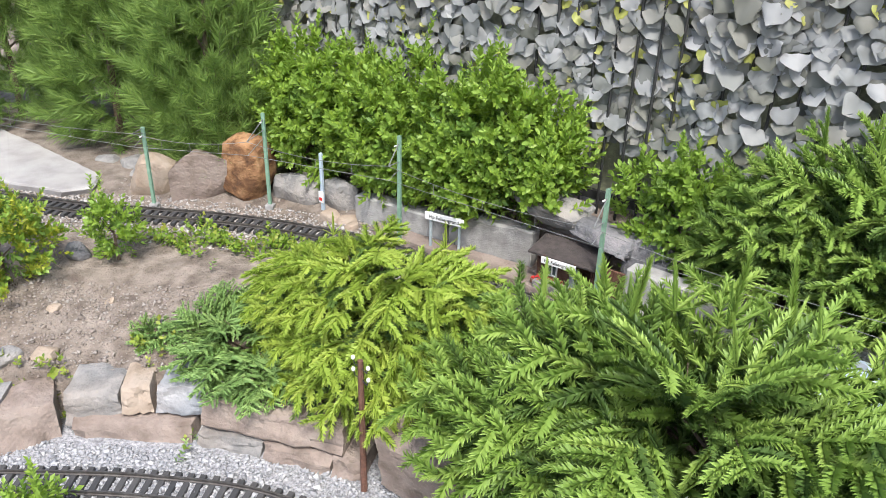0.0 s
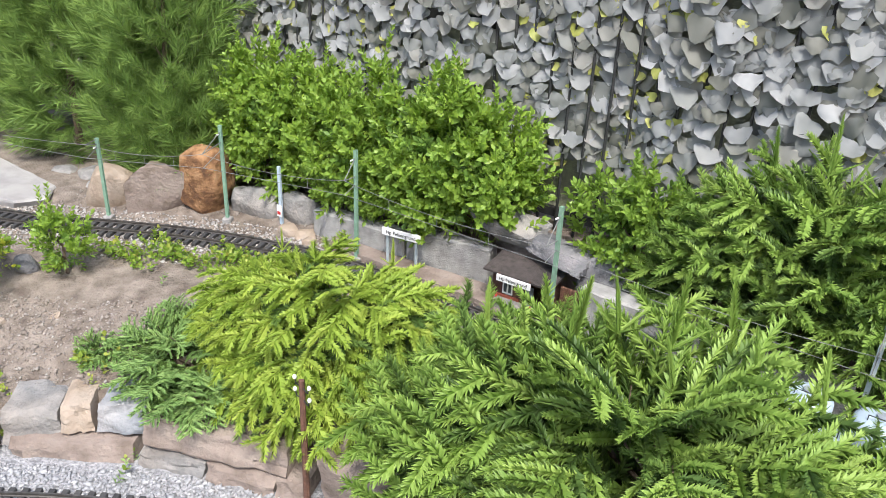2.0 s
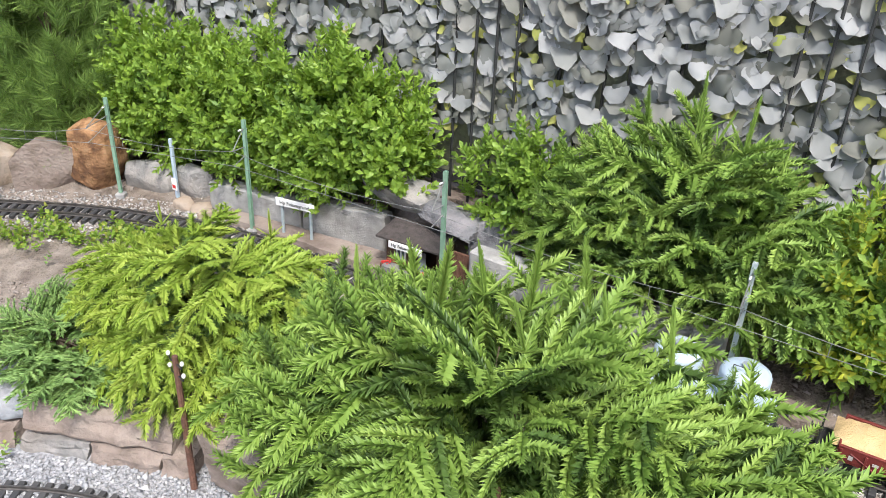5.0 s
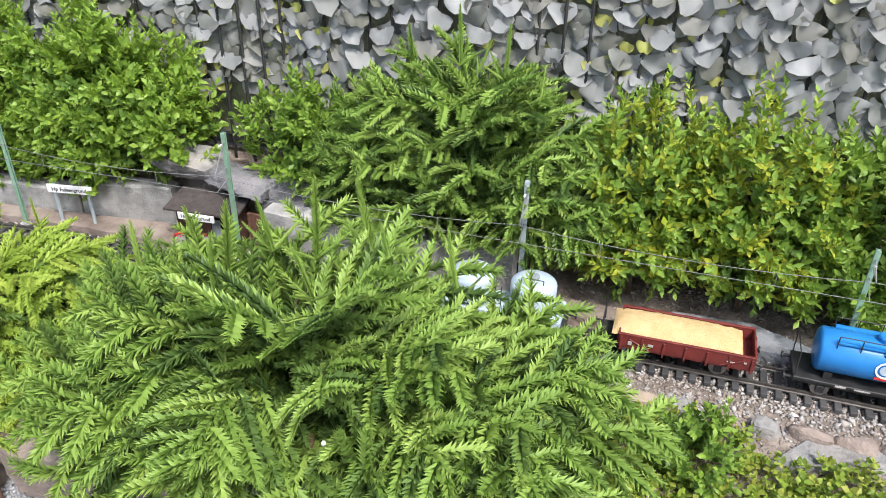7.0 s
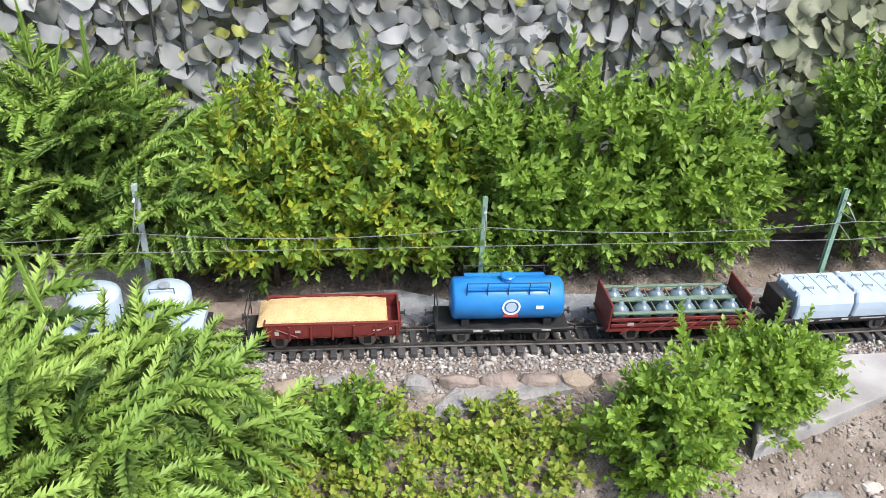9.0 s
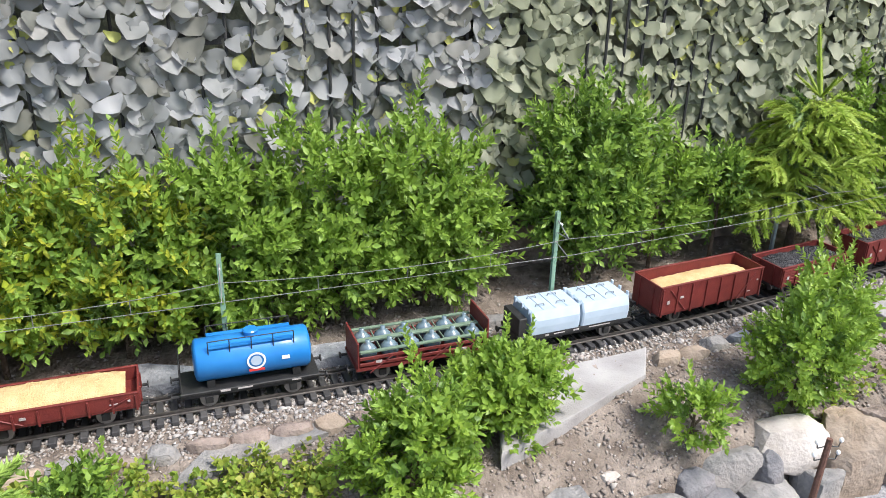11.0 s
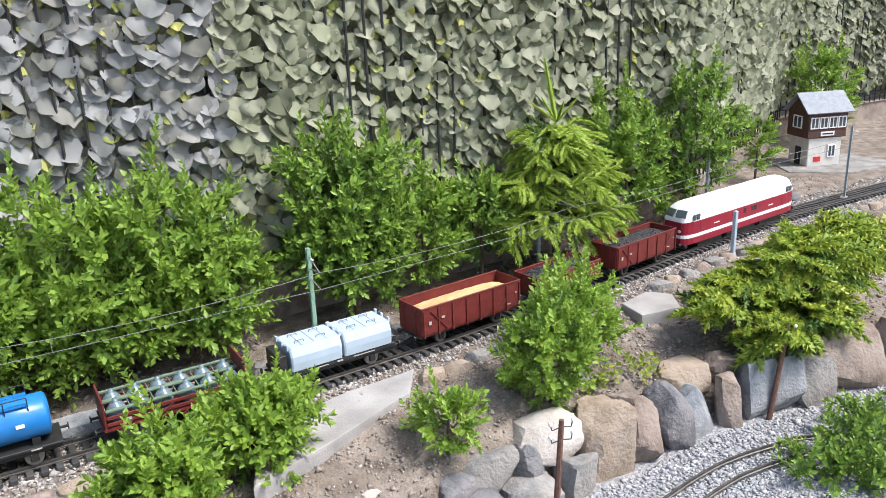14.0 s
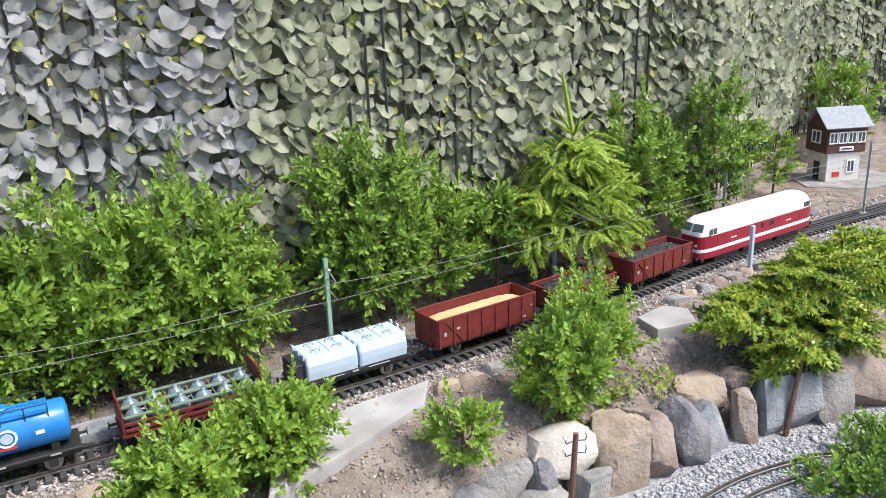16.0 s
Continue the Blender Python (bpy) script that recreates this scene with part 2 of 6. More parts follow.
def soup(name, verts, faces, slots=None):
    """A mesh from arrays: verts (n, 3), triangles (k, 3), a material slot for each."""
    me = bpy.data.meshes.new(name)
    me.vertices.add(len(verts))
    me.vertices.foreach_set("co", np.asarray(verts, np.float32).ravel())
    k = len(faces)
    me.loops.add(3 * k)
    me.loops.foreach_set("vertex_index", np.asarray(faces, np.int32).ravel())
    me.polygons.add(k)
    me.polygons.foreach_set("loop_start", np.arange(k, dtype=np.int32) * 3)
    if slots is not None:
        me.polygons.foreach_set("material_index", np.asarray(slots, np.int32))
    me.update(calc_edges=True)
    return me


def scatter(template, faces, mats, offsets):
    """Copies a template (v, 3) by rotation-scale matrices (n, 3, 3) and offsets (n, 3)."""
    v = np.einsum("nij,vj->nvi", mats, template) + offsets[:, None, :]
    n, k = len(offsets), len(template)
    f = faces[None] + (np.arange(n) * k)[:, None, None]
    return v.reshape(-1, 3), f.reshape(-1, 3)


def frames_of(d, rng):
    """Rotation matrices with their third axis along d, and a random spin."""
    d = d / np.linalg.norm(d, axis=1, keepdims=True)
    h = rng.normal(size=d.shape)
    a = np.cross(d, h)
    a /= np.linalg.norm(a, axis=1, keepdims=True)
    b = np.cross(d, a)
    return np.stack([a, b, d], axis=2)


def join(chunks):
    vs, fs, ss, base = [], [], [], 0
    for v, f, s in chunks:
        vs.append(v)
        fs.append(f + base)
        ss.append(np.full(len(f), s) if np.isscalar(s) else s)
        base += len(v)
    return np.concatenate(vs), np.concatenate(fs), np.concatenate(ss)


def smooth_line(points, step=0.01):
    """An even polyline along a Catmull-Rom curve through the points."""
    p = np.array([points[0]] + list(points) + [points[-1]], float)
    out = []
    for i in range(1, len(p) - 2):
        for t in np.linspace(0, 1, 24, endpoint=False):
            a, b, c, d = p[i - 1:i + 3]
            out.append(0.5 * (2 * b + (c - a) * t + (2 * a - 5 * b + 4 * c - d) * t * t + (3 * b - a - 3 * c + d) * t ** 3))
    out.append(p[-2])
    out = np.array(out)
    s = np.concatenate([[0], np.cumsum(np.linalg.norm(np.diff(out, axis=0), axis=1))])
    q = np.arange(0, s[-1], step)
    return np.stack([np.interp(q, s, out[:, k]) for k in range(out.shape[1])], 1)


# ---- the lie of the land ----
TRACK = smooth_line([(-2.75, 1.3), (-2.3, 1.42), (-1.871, 1.572), (-1.66, 1.685), (-1.47, 1.785), (-1.3, 1.848), (-1.095, 1.897), (-0.8, 1.9), (-0.3, 1.888), (0.32, 1.876), (0.8, 1.858), (1.2, 1.86), (1.5, 1.876), (1.9, 1.915), (2.3, 1.96), (2.8, 1.985), (3.4, 1.97), (4.2, 1.93)])
LOW = smooth_line([(-1.9, 0.45), (-1.55, 0.8), (-1.3, 1.0), (-1.18, 1.09), (-1.031, 1.193), (-0.842, 1.29), (-0.6, 1.33), (-0.2, 1.335), (0.4, 1.31), (1.2, 1.315), (1.534, 1.344), (1.643, 1.342), (1.747, 1.322), (1.815, 1.297), (2.3, 1.03), (2.8, 0.7)])
WX = [-3.2, -1.9, -1.6, -1.22, -0.97, -0.74, -0.3, 0.3, 1.0, 1.65, 2.1, 3.0, 4.0]
WY = [0.2, 0.65, 0.93, 1.175, 1.33, 1.44, 1.455, 1.42, 1.43, 1.43, 1.36, 1.22, 1.05]
LOWZ = -0.15


def ease(t):
    t = np.clip(t, 0, 1)
    return t * t * (3 - 2 * t)


def fence_back(x):
    """How far the fence swings back beyond the last bushes."""
    return 0.45 * (np.clip(np.asarray(x, float), 2.45, 3.7) - 2.45)


def ground_z(x, y):
    x, y = np.asarray(x, float), np.asarray(y, float)
    wy = np.interp(x, WX, WY)
    ty = np.interp(x, TRACK[:, 0], TRACK[:, 1])
    bump = 0.006 * np.sin(x * 13 + y * 7) + 0.005 * np.sin(y * 29 - x * 17 + 1) + 0.003 * np.sin(x * 61 + y * 47)
    u = np.clip((y - wy) / np.maximum(ty - 0.1 - wy, 0.05), 0, 1)
    lump = 0.004 * np.sin(x * 97 + 3 * np.sin(y * 41)) * np.sin(y * 113 + 2 * np.sin(x * 53))
    top = -0.078 + 0.068 * ease(u) + (bump + lump) * (1 - 0.8 * ease(u))
    bed = ease((0.1 - np.abs(y - ty)) / 0.05)
    top = top * (1 - bed) + -0.007 * bed
    top = np.where(y > ty, -0.007 + 0.015 * ease((y - ty - 0.1) / 0.1), top)
    top = top + 0.35 * ease((y - 2.21 - fence_back(x)) / 0.5)
    low = LOWZ + 0.25 * bump
    k = ease((y - wy - 0.05 - 0.05 * ease((-0.6 - x) / 0.2) - 0.025 * ease((x - 1) / 0.2)) / 0.06)
    return low * (1 - k) + top * k


gx = np.concatenate([[-60, -25, -10, -6, -4.2, -3.4], np.arange(-3.0, 4.3, 0.016), [4.6, 6, 10, 25, 60]])
gy = np.concatenate([[-60, -25, -10, -4, -1, 0, 0.4], np.arange(0.7, 2.5, 0.014), [2.7, 3.2, 5, 10, 25, 60]])
GX, GY = np.meshgrid(gx, gy, indexing="ij")
GZ = ground_z(GX, GY)
ny = len(gy)
gi = (np.arange(len(gx) - 1)[:, None] * ny + np.arange(ny - 1)[None]).ravel()
gf = np.concatenate([np.stack([gi, gi + ny, gi + ny + 1], 1), np.stack([gi, gi + ny + 1, gi + 1], 1)])
gm = soup("ground", np.stack([GX, GY, GZ], 2).reshape(-1, 3), gf)
gm.polygons.foreach_set("use_smooth", [True] * len(gm.polygons))
gm.materials.append(M["soil"])
gm.materials.append(M["chipping_bed"])
fx, fy = GX.reshape(-1)[gf].mean(1), GY.reshape(-1)[gf].mean(1)
low_face = (GZ.reshape(-1)[gf].max(1) < LOWZ + 0.02) & (np.abs(fx - 0.4) < 2.8) & (fy > np.interp(fx, WX, WY) - 0.55)
gm.polygons.foreach_set("material_index", low_face.astype(np.int32))
tagged(part("ground", gm, None), "dry brown garden soil of a model railway bed", "ground", kind="structure")


def stones_on(name, label, xy, size, material, seed, lift=0.2, flat=0.7):
    """Loose small stones, lying on the ground at the given places."""
    rng = np.random.default_rng(seed)
    t = np.array([[1, 0, 0], [-0.6, 0.8, 0.1], [-0.5, -0.85, 0], [0.15, 0.1, 0.85], [0.1, -0.1, -0.8]], float)
    f = np.array([[0, 1, 3], [1, 2, 3], [2, 0, 3], [1, 0, 4], [2, 1, 4], [0, 2, 4]])
    n = len(xy)
    fr = frames_of(np.column_stack([rng.normal(0, 0.5, n), rng.normal(0, 0.5, n), np.ones(n)]), rng)
    sc = size * rng.lognormal(0, 0.35, (n, 1)) * 0.5
    s3 = np.concatenate([sc * rng.uniform(0.7, 1.3, (n, 1)), sc * rng.uniform(0.7, 1.3, (n, 1)), sc * flat * rng.uniform(0.7, 1.2, (n, 1))], 1)
    z = ground_z(xy[:, 0], xy[:, 1]) + sc[:, 0] * lift
    v, f = scatter(t, f, fr * s3[:, None, :], np.column_stack([xy, z]))
    return tagged(part(name, soup(name, v, f), material), label, "gravel", kind="stuff")


rng = np.random.default_rng(4)
n = 46000
k = rng.integers(0, len(TRACK) - 1, n)
tan = TRACK[np.minimum(k + 1, len(TRACK) - 1)] - TRACK[k]
tan /= np.linalg.norm(tan, axis=1, keepdims=True)
off = rng.normal(0, 0.055, n).clip(-0.12, 0.11)
xy = TRACK[k] + rng.uniform(0, 0.01, (n, 1)) * tan + off[:, None] * np.column_stack([-tan[:, 1], tan[:, 0]])
stones_on("ballast", "grey-brown stone ballast along the upper model track", xy, 0.0075, M["ballast"], 5)
n = 46000
x = np.concatenate([rng.uniform(-1.75, -0.35, n // 2), rng.uniform(1.2, 2.6, n // 2)])
y = np.interp(x, WX, WY) + 0.015 - rng.uniform(0, 1, n) * 0.42
stones_on("chippings", "pale grey granite chippings round the lower model track", np.column_stack([x, y]), 0.0078, M["chippings"], 6)
n = 26000
x = rng.uniform(-2.4, 3.2, n)
wy = np.interp(x, WX, WY)
y = wy + 0.05 + rng.uniform(0, 1, n) ** 0.8 * 0.4
stones_on("soil_pebbles", "small brown pebbles and crumbs scattered on soil", np.column_stack([x, y]), 0.0075, M["pebble"], 7, 0.15)
n = 2500
x = rng.uniform(-1.9, 3.2, n)
y = np.interp(x, TRACK[:, 0], TRACK[:, 1]) + rng.uniform(0.08, 0.26, n)
stones_on("soil_pebbles", "small brown pebbles lying under the hedge", np.column_stack([x, y]), 0.009, M["pebble"], 8, 0.1)


# ---- track, walls and paving ----
TS = np.concatenate([[0], np.cumsum(np.linalg.norm(np.diff(TRACK, axis=0), axis=1))])
GAUGE = 0.045


def on_line(line, s):
    q = np.concatenate([[0], np.cumsum(np.linalg.norm(np.diff(line, axis=0), axis=1))])
    p = [np.interp(s, q, line[:, i]) for i in (0, 1)]
    a = [np.interp(s + 0.004, q, line[:, i]) - np.interp(s - 0.004, q, line[:, i]) for i in (0, 1)]
    return p[0], p[1], math.degrees(math.atan2(a[1], a[0]))


sleeper_mesh = mesh_of(box(B(), -0.0055, 0.0055, -0.042, 0.042, -0.005, 0.0035, 0.001), "sleeper")
sleeper_mesh.materials.append(M["sleeper"])


def lay_track(line, z, label, s0, s1):
    root = thing("model_track", pose(0, 0, z), label, "railway track", kind="structure")
    nrm = np.gradient(line, axis=0)
    nrm /= np.linalg.norm(nrm, axis=1, keepdims=True)
    nrm = np.column_stack([-nrm[:, 1], nrm[:, 0]])
    for side in (-1, 1):
        c = line + side * GAUGE / 2 * nrm
        secs = []
        for p, q in zip(c[::2], nrm[::2]):
            secs.append([(p[0] + q[0] * a, p[1] + q[1] * a, b) for a, b in ((-0.003, 0.003), (-0.003, 0.0045), (-0.0009, 0.0055), (-0.0017, 0.0085), (-0.0017, 0.0105), (0.0017, 0.0105), (0.0017, 0.0085), (0.0009, 0.0055), (0.003, 0.0045), (0.003, 0.003))])
        part("rail", loft(B(), secs), M["rail"], root)
    s = s0
    while s < s1:
        x, y, a = on_line(line, s)
        ob = part("sleeper", sleeper_mesh, None, root)
        ob.matrix_basis = pose(x, y, 0, 0, 0, a + (math.sin(s * 991) * 0.8))
        s += 0.0215
    return root


lay_track(TRACK, 0.0, "brown model rails on black plastic sleepers, bedded in ballast", 0.2, TS[-1] - 0.3)
lay_track(LOW, LOWZ + 0.004, "curved model rails on black sleepers in pale chippings", 0.55, 2.3)


def rock(name, x, y, z, size, rz, seed, material, label, category="stone", rx=0, ry=0, block=0.6, group=""):
    """A broken stone: a lumpy block with worn edges, its foot at z."""
    bm = B()
    bmesh.ops.create_cube(bm, size=2)
    bmesh.ops.subdivide_edges(bm, edges=bm.edges[:], cuts=9, use_grid_fill=True)
    o = Vector((seed * 3.7, seed * 1.9, seed * 5.3))
    cuts = [(noise.random_unit_vector(), (0.78 if block > 0.6 else 0.82) + 0.2 * ((seed * 37 + i * 53) % 10) / 10) for i in range(9)]
    for v in bm.verts:
        p = v.co.copy()
        q = p.normalized() * 1.18
        p = q.lerp(p, block)
        for nn, dd in cuts:
            over = p.dot(nn) - dd
            if over > 0:
                p -= nn * over * (0.97 if block > 0.6 else 0.8)
        p += p.normalized() * (0.09 * noise.noise(p * 0.9 + o) + 0.045 * noise.noise(p * 2.7 + o) + 0.05 * abs(noise.noise(p * 5 + o)) + 0.025 * noise.noise(p * 12 + o))
        v.co = Vector((p.x * size[0] / 2, p.y * size[1] / 2, p.z * size[2] / 2))
    ob = part(name, bm, material)
    me = ob.data
    me.polygons.foreach_set("use_smooth", [True] * len(me.polygons))
    me.set_sharp_from_angle(angle=radians(22))
    ob.matrix_world = pose(x, y, z + size[2] * 0.5, rx, ry, rz)
    return tagged(ob, label, category, group)


def slab(name, pts, z0, z1, material, label, category, kind="", seed=1):
    """A flat stone or cast piece from its outline, with a broken edge."""
    bm = B()
    c = np.array(pts, float)
    fine = []
    for i in range(len(c)):
        a, b = c[i], c[(i + 1) % len(c)]
        k = max(2, int(np.linalg.norm(b - a) / 0.02))
        for j in range(k):
            p = a + (b - a) * j / k
            w = 0.004 * noise.noise(Vector((p[0] * 25, p[1] * 25, seed)))
            fine.append(p + w)
    mid = c.mean(0)
    secs = []
    for z, s in ((z0, 0.97), (z1 - 0.006, 1.0), (z1 - 0.001, 0.99), (z1, 0.97)):
        secs.append([(*(mid + (p - mid) * s), z + 0.002 * noise.noise(Vector((p[0] * 18, p[1] * 18, z * 30 + seed)))) for p in fine])
    return tagged(part(name, loft(bm, secs), material), label, category, kind=kind)


# the concrete edging along the back of the track
def kerb(x0, y0, x1, y1, z1, seed, label):
    bm = B()
    length = math.hypot(x1 - x0, y1 - y0)
    box(bm, -length / 2, length / 2, -0.02, 0.02, -0.04, z1, 0.004)
    bmesh.ops.subdivide_edges(bm, edges=[e for e in bm.edges if e.calc_length() > 0.1], cuts=12, use_grid_fill=True)
    for v in bm.verts:
        v.co += Vector((0, 0.004 * noise.noise(v.co * 20 + Vector((seed, 0, 0))), 0.006 * noise.noise(v.co * 14 + Vector((0, seed, 0))) if v.co.z > 0 else 0))
    ob = part("edging_block", bm, M["concrete"])
    ob.matrix_world = pose((x0 + x1) / 2, (y0 + y1) / 2, 0, 0, 0, math.degrees(math.atan2(y1 - y0, x1 - x0)))
    return tagged(ob, label, "edging", "edging blocks behind the track")


kerb(-1.265, 2.005, -1.005, 2.03, 0.062, 1, "weathered grey concrete edging block beside the track")
kerb(-1.0, 2.032, -0.79, 2.05, 0.085, 2, "pale weathered concrete edging block beside the halt")
kerb(-0.545, 1.985, -0.3, 1.972, 0.112, 3, "tall pale concrete edging block beside the track")
kerb(-0.295, 1.975, -0.06, 1.985, 0.1, 4, "grey concrete edging block under the spruce")
slab("platform", [(-1.17, 1.945), (-0.9, 1.95), (-0.62, 1.945), (-0.62, 2.0), (-0.79, 2.02), (-1.2, 1.985)], -0.03, 0.012, M["rock_brown"], "worn reddish-brown stone platform beside the model track", "platform", seed=3)
slab("road", [(-3.6, 1.28), (-2.3, 1.49), (-1.93, 1.615), (-1.9, 1.68), (-1.96, 1.74), (-2.3, 1.76), (-3.8, 1.78)], -0.02, 0.015, M["paving"], "pale grey concrete path beside the track", "path", kind="structure", seed=5)
slab("stone_slab", [(0.83, 1.6), (0.96, 1.64), (1.165, 1.712), (1.222, 1.79), (1.08, 1.785), (0.9, 1.755)], -0.085, -0.003, M["paving"], "smooth pale grey stone slab set in soil", "stone slab", seed=6)
slab("stone_slab", [(1.74, 1.695), (1.84, 1.675), (1.89, 1.745), (1.855, 1.79), (1.755, 1.77)], -0.05, 0.004, M["paving"], "thick pale grey stone slab beside the ballast", "stone slab", seed=7)
slab("stone_slab", [(0.2, 1.94), (0.44, 1.925), (0.47, 1.945), (0.36, 2.0), (0.22, 2.0)], -0.03, 0.016, M["rock_blue"], "flat bluish grey stone slab under the hedge", "stone slab", seed=8)
slab("stone_slab", [(0.5, 1.925), (0.78, 1.915), (0.8, 1.96), (0.55, 1.975)], -0.03, 0.014, M["rock_blue"], "flat grey stone slab under the hedge", "stone slab", seed=9)
slab("stone_slab", [(-0.12, 1.945), (0.12, 1.935), (0.14, 1.985), (-0.1, 1.99)], -0.03, 0.014, M["rock_brown"], "flat brown stone slab beside the track", "stone slab", seed=10)
slab("stone_slab", [(0.36, 1.69), (0.52, 1.72), (0.62, 1.74), (0.6, 1.77), (0.42, 1.755)], -0.05, -0.004, M["rock_grey"], "pale flat stone at the ballast edge", "stone slab", seed=11)

# stones along the front of the ballast
r2 = random.Random(5)
for x in np.arange(0.18, 3.1, 0.062):
    if 0.83 < x < 1.2 or 1.66 < x < 1.9:
        continue
    ty = float(np.interp(x, TRACK[:, 0], TRACK[:, 1]))
    kind = r2.choice(["rock_grey", "rock_brown", "rock_tan", "rock_blue"])
    rock("edge_stone", x, ty - 0.108 + r2.uniform(-0.006, 0.006), -0.035, (r2.uniform(0.045, 0.07), 0.035, 0.042), r2.uniform(-14, 14), r2.randint(1, 90), M[kind], "small flat stone edging the ballast", "stone", group="stones edging the ballast")
for x in np.arange(0.85, 2.9, 0.075):
    ty = float(np.interp(x, TRACK[:, 0], TRACK[:, 1]))
    kind = r2.choice(["rock_grey", "rock_brown", "rock_dark"])
    rock("edge_stone", x, ty + 0.105 + r2.uniform(-0.008, 0.012), -0.03, (r2.uniform(0.05, 0.08), 0.04, 0.042), r2.uniform(-14, 14), r2.randint(1, 90), M[kind], "flat stone edging the hedge bed", "stone", group="stones edging the hedge")

# boulders behind the curve
rock("boulder", -1.57, 1.925, -0.03, (0.125, 0.1, 0.185), 20, 3, M["rock_rust"], "tall rust-brown layered boulder", "boulder", block=0.35)
rock("boulder", -1.672, 1.855, -0.03, (0.155, 0.09, 0.15), 38, 4, M["rock_brown"], "square grey-brown boulder behind the curved track", "boulder", block=0.85)
rock("boulder", -1.79, 1.79, -0.03, (0.12, 0.09, 0.12), 30, 5, M["rock_tan"], "low tan boulder beside the path", "boulder", block=0.35)
rock("boulder", -1.46, 1.995, -0.03, (0.13, 0.09, 0.1), 20, 6, M["rock_grey"], "grey boulder under the hedge", "boulder", block=0.35)
rock("boulder", -1.34, 2.02, -0.03, (0.1, 0.07, 0.1), 5, 7, M["rock_grey"], "grey boulder at the end of the edging", "boulder", block=0.35)
for i, (x, y, s) in enumerate(((-1.31, 1.955, 0.04), (-1.27, 1.965, 0.035), (-1.24, 1.95, 0.03), (-1.9, 1.83, 0.05), (-1.97, 1.85, 0.06), (-2.06, 1.83, 0.05))):
    rock("stone", x, y, -0.015, (s * 1.3, s, s * 0.7), i * 40, 11 + i, M["rock_tan" if i < 3 else "rock_grey"], "small loose stone beside the track", "stone")
# flat stones over the halt
rock("stone_slab", -0.772, 2.06, 0.122, (0.17, 0.1, 0.052), -10, 21, M["rock_grey"], "flat grey stone slab lying on the stones", "stone slab", block=0.9, ry=4)
# brown stone in the dark rock colour, painting in the bush's shade
rock("stone_slab", -0.64, 2.045, 0.104, (0.16, 0.09, 0.042), -8, 22, M["rock_dark"], "flat brown stone slab behind the hut", "stone slab", block=0.9)
rock("boulder", -0.7, 2.11, -0.03, (0.26, 0.1, 0.14), -5, 23, M["rock_brown"], "brown stones stacked behind the hut", "boulder", block=0.9)
rock("boulder", -0.53, 2.06, -0.03, (0.1, 0.08, 0.17), 0, 24, M["rock_dark"], "dark stone beside the edging", "boulder", block=0.85)
slab("fence_footing", [(-2.6, 2.165), (2.45, 2.165), (3.7, 2.7275), (5.2, 2.7275), (5.2, 2.7775), (3.7, 2.7775), (2.45, 2.215), (-2.6, 2.215)], -0.05, 0.105, M["rock_brown"], "brown concrete footing under the fence", "footing", kind="structure", seed=12)

# the dry stone wall in front, over the chippings
def laid_stone(x0, y0, x1, y1, z0, z1, depth, seed, material, label, lean=0.3):
    """A roughly dressed stone laid in the wall: its face runs from one end to the other and leans back; arrises chipped, beds uneven."""
    rr = random.Random(seed)
    length, h = math.hypot(x1 - x0, y1 - y0), z1 - z0
    bm = B()
    bmesh.ops.create_cube(bm, size=1)
    bmesh.ops.subdivide_edges(bm, edges=bm.edges[:], cuts=8, use_grid_fill=True)
    end = [rr.uniform(-0.1, 0.1) for _ in range(4)]
    o = Vector((seed * 3.1, seed * 1.3, seed * 0.7))
    for v in bm.verts:
        u, d, w = v.co.x + 0.5, v.co.y + 0.5, v.co.z + 0.5
        # chipped arrises: pull the outer edges in, unevenly
        near = sorted((min(u, 1 - u) * length, min(d, 1 - d) * depth, min(w, 1 - w) * h))
        chip = max(0.0, 0.008 - near[0] - near[1]) * (0.5 + 0.5 * noise.noise(v.co * 7 + o))
        skew = (end[0] * (1 - w) + end[1] * w) * (1 - u) + (end[2] * (1 - w) + end[3] * w) * u
        p = Vector(((u - 0.5) * length + skew * min(h, 0.07), d * depth + lean * w * h, z0 + w * h))
        p += Vector((0, 0.5 - d, 0.5 - w)) * chip
        p.z += h * 0.12 * noise.noise(Vector((u * 2.3, d * 1.5, seed * 2.0))) * w + 0.0015 * noise.noise(v.co * 16 + o)
        p.y += 0.011 * noise.noise(Vector((u * 2.5 * max(1, length / 0.1), w * 2, seed))) + 0.004 * noise.noise(Vector((u * 3, w * 14, seed + 5)))
        v.co = p
    ob = part("wall_stone", bm, material)
    ob.data.polygons.foreach_set("use_smooth", [True] * len(ob.data.polygons))
    ob.data.set_sharp_from_angle(angle=radians(28))
    ob.matrix_world = pose((x0 + x1) / 2, (y0 + y1) / 2, 0, 0, 0, math.degrees(math.atan2(y1 - y0, x1 - x0)))
    return tagged(ob, label, "stone", "stones of the front wall")


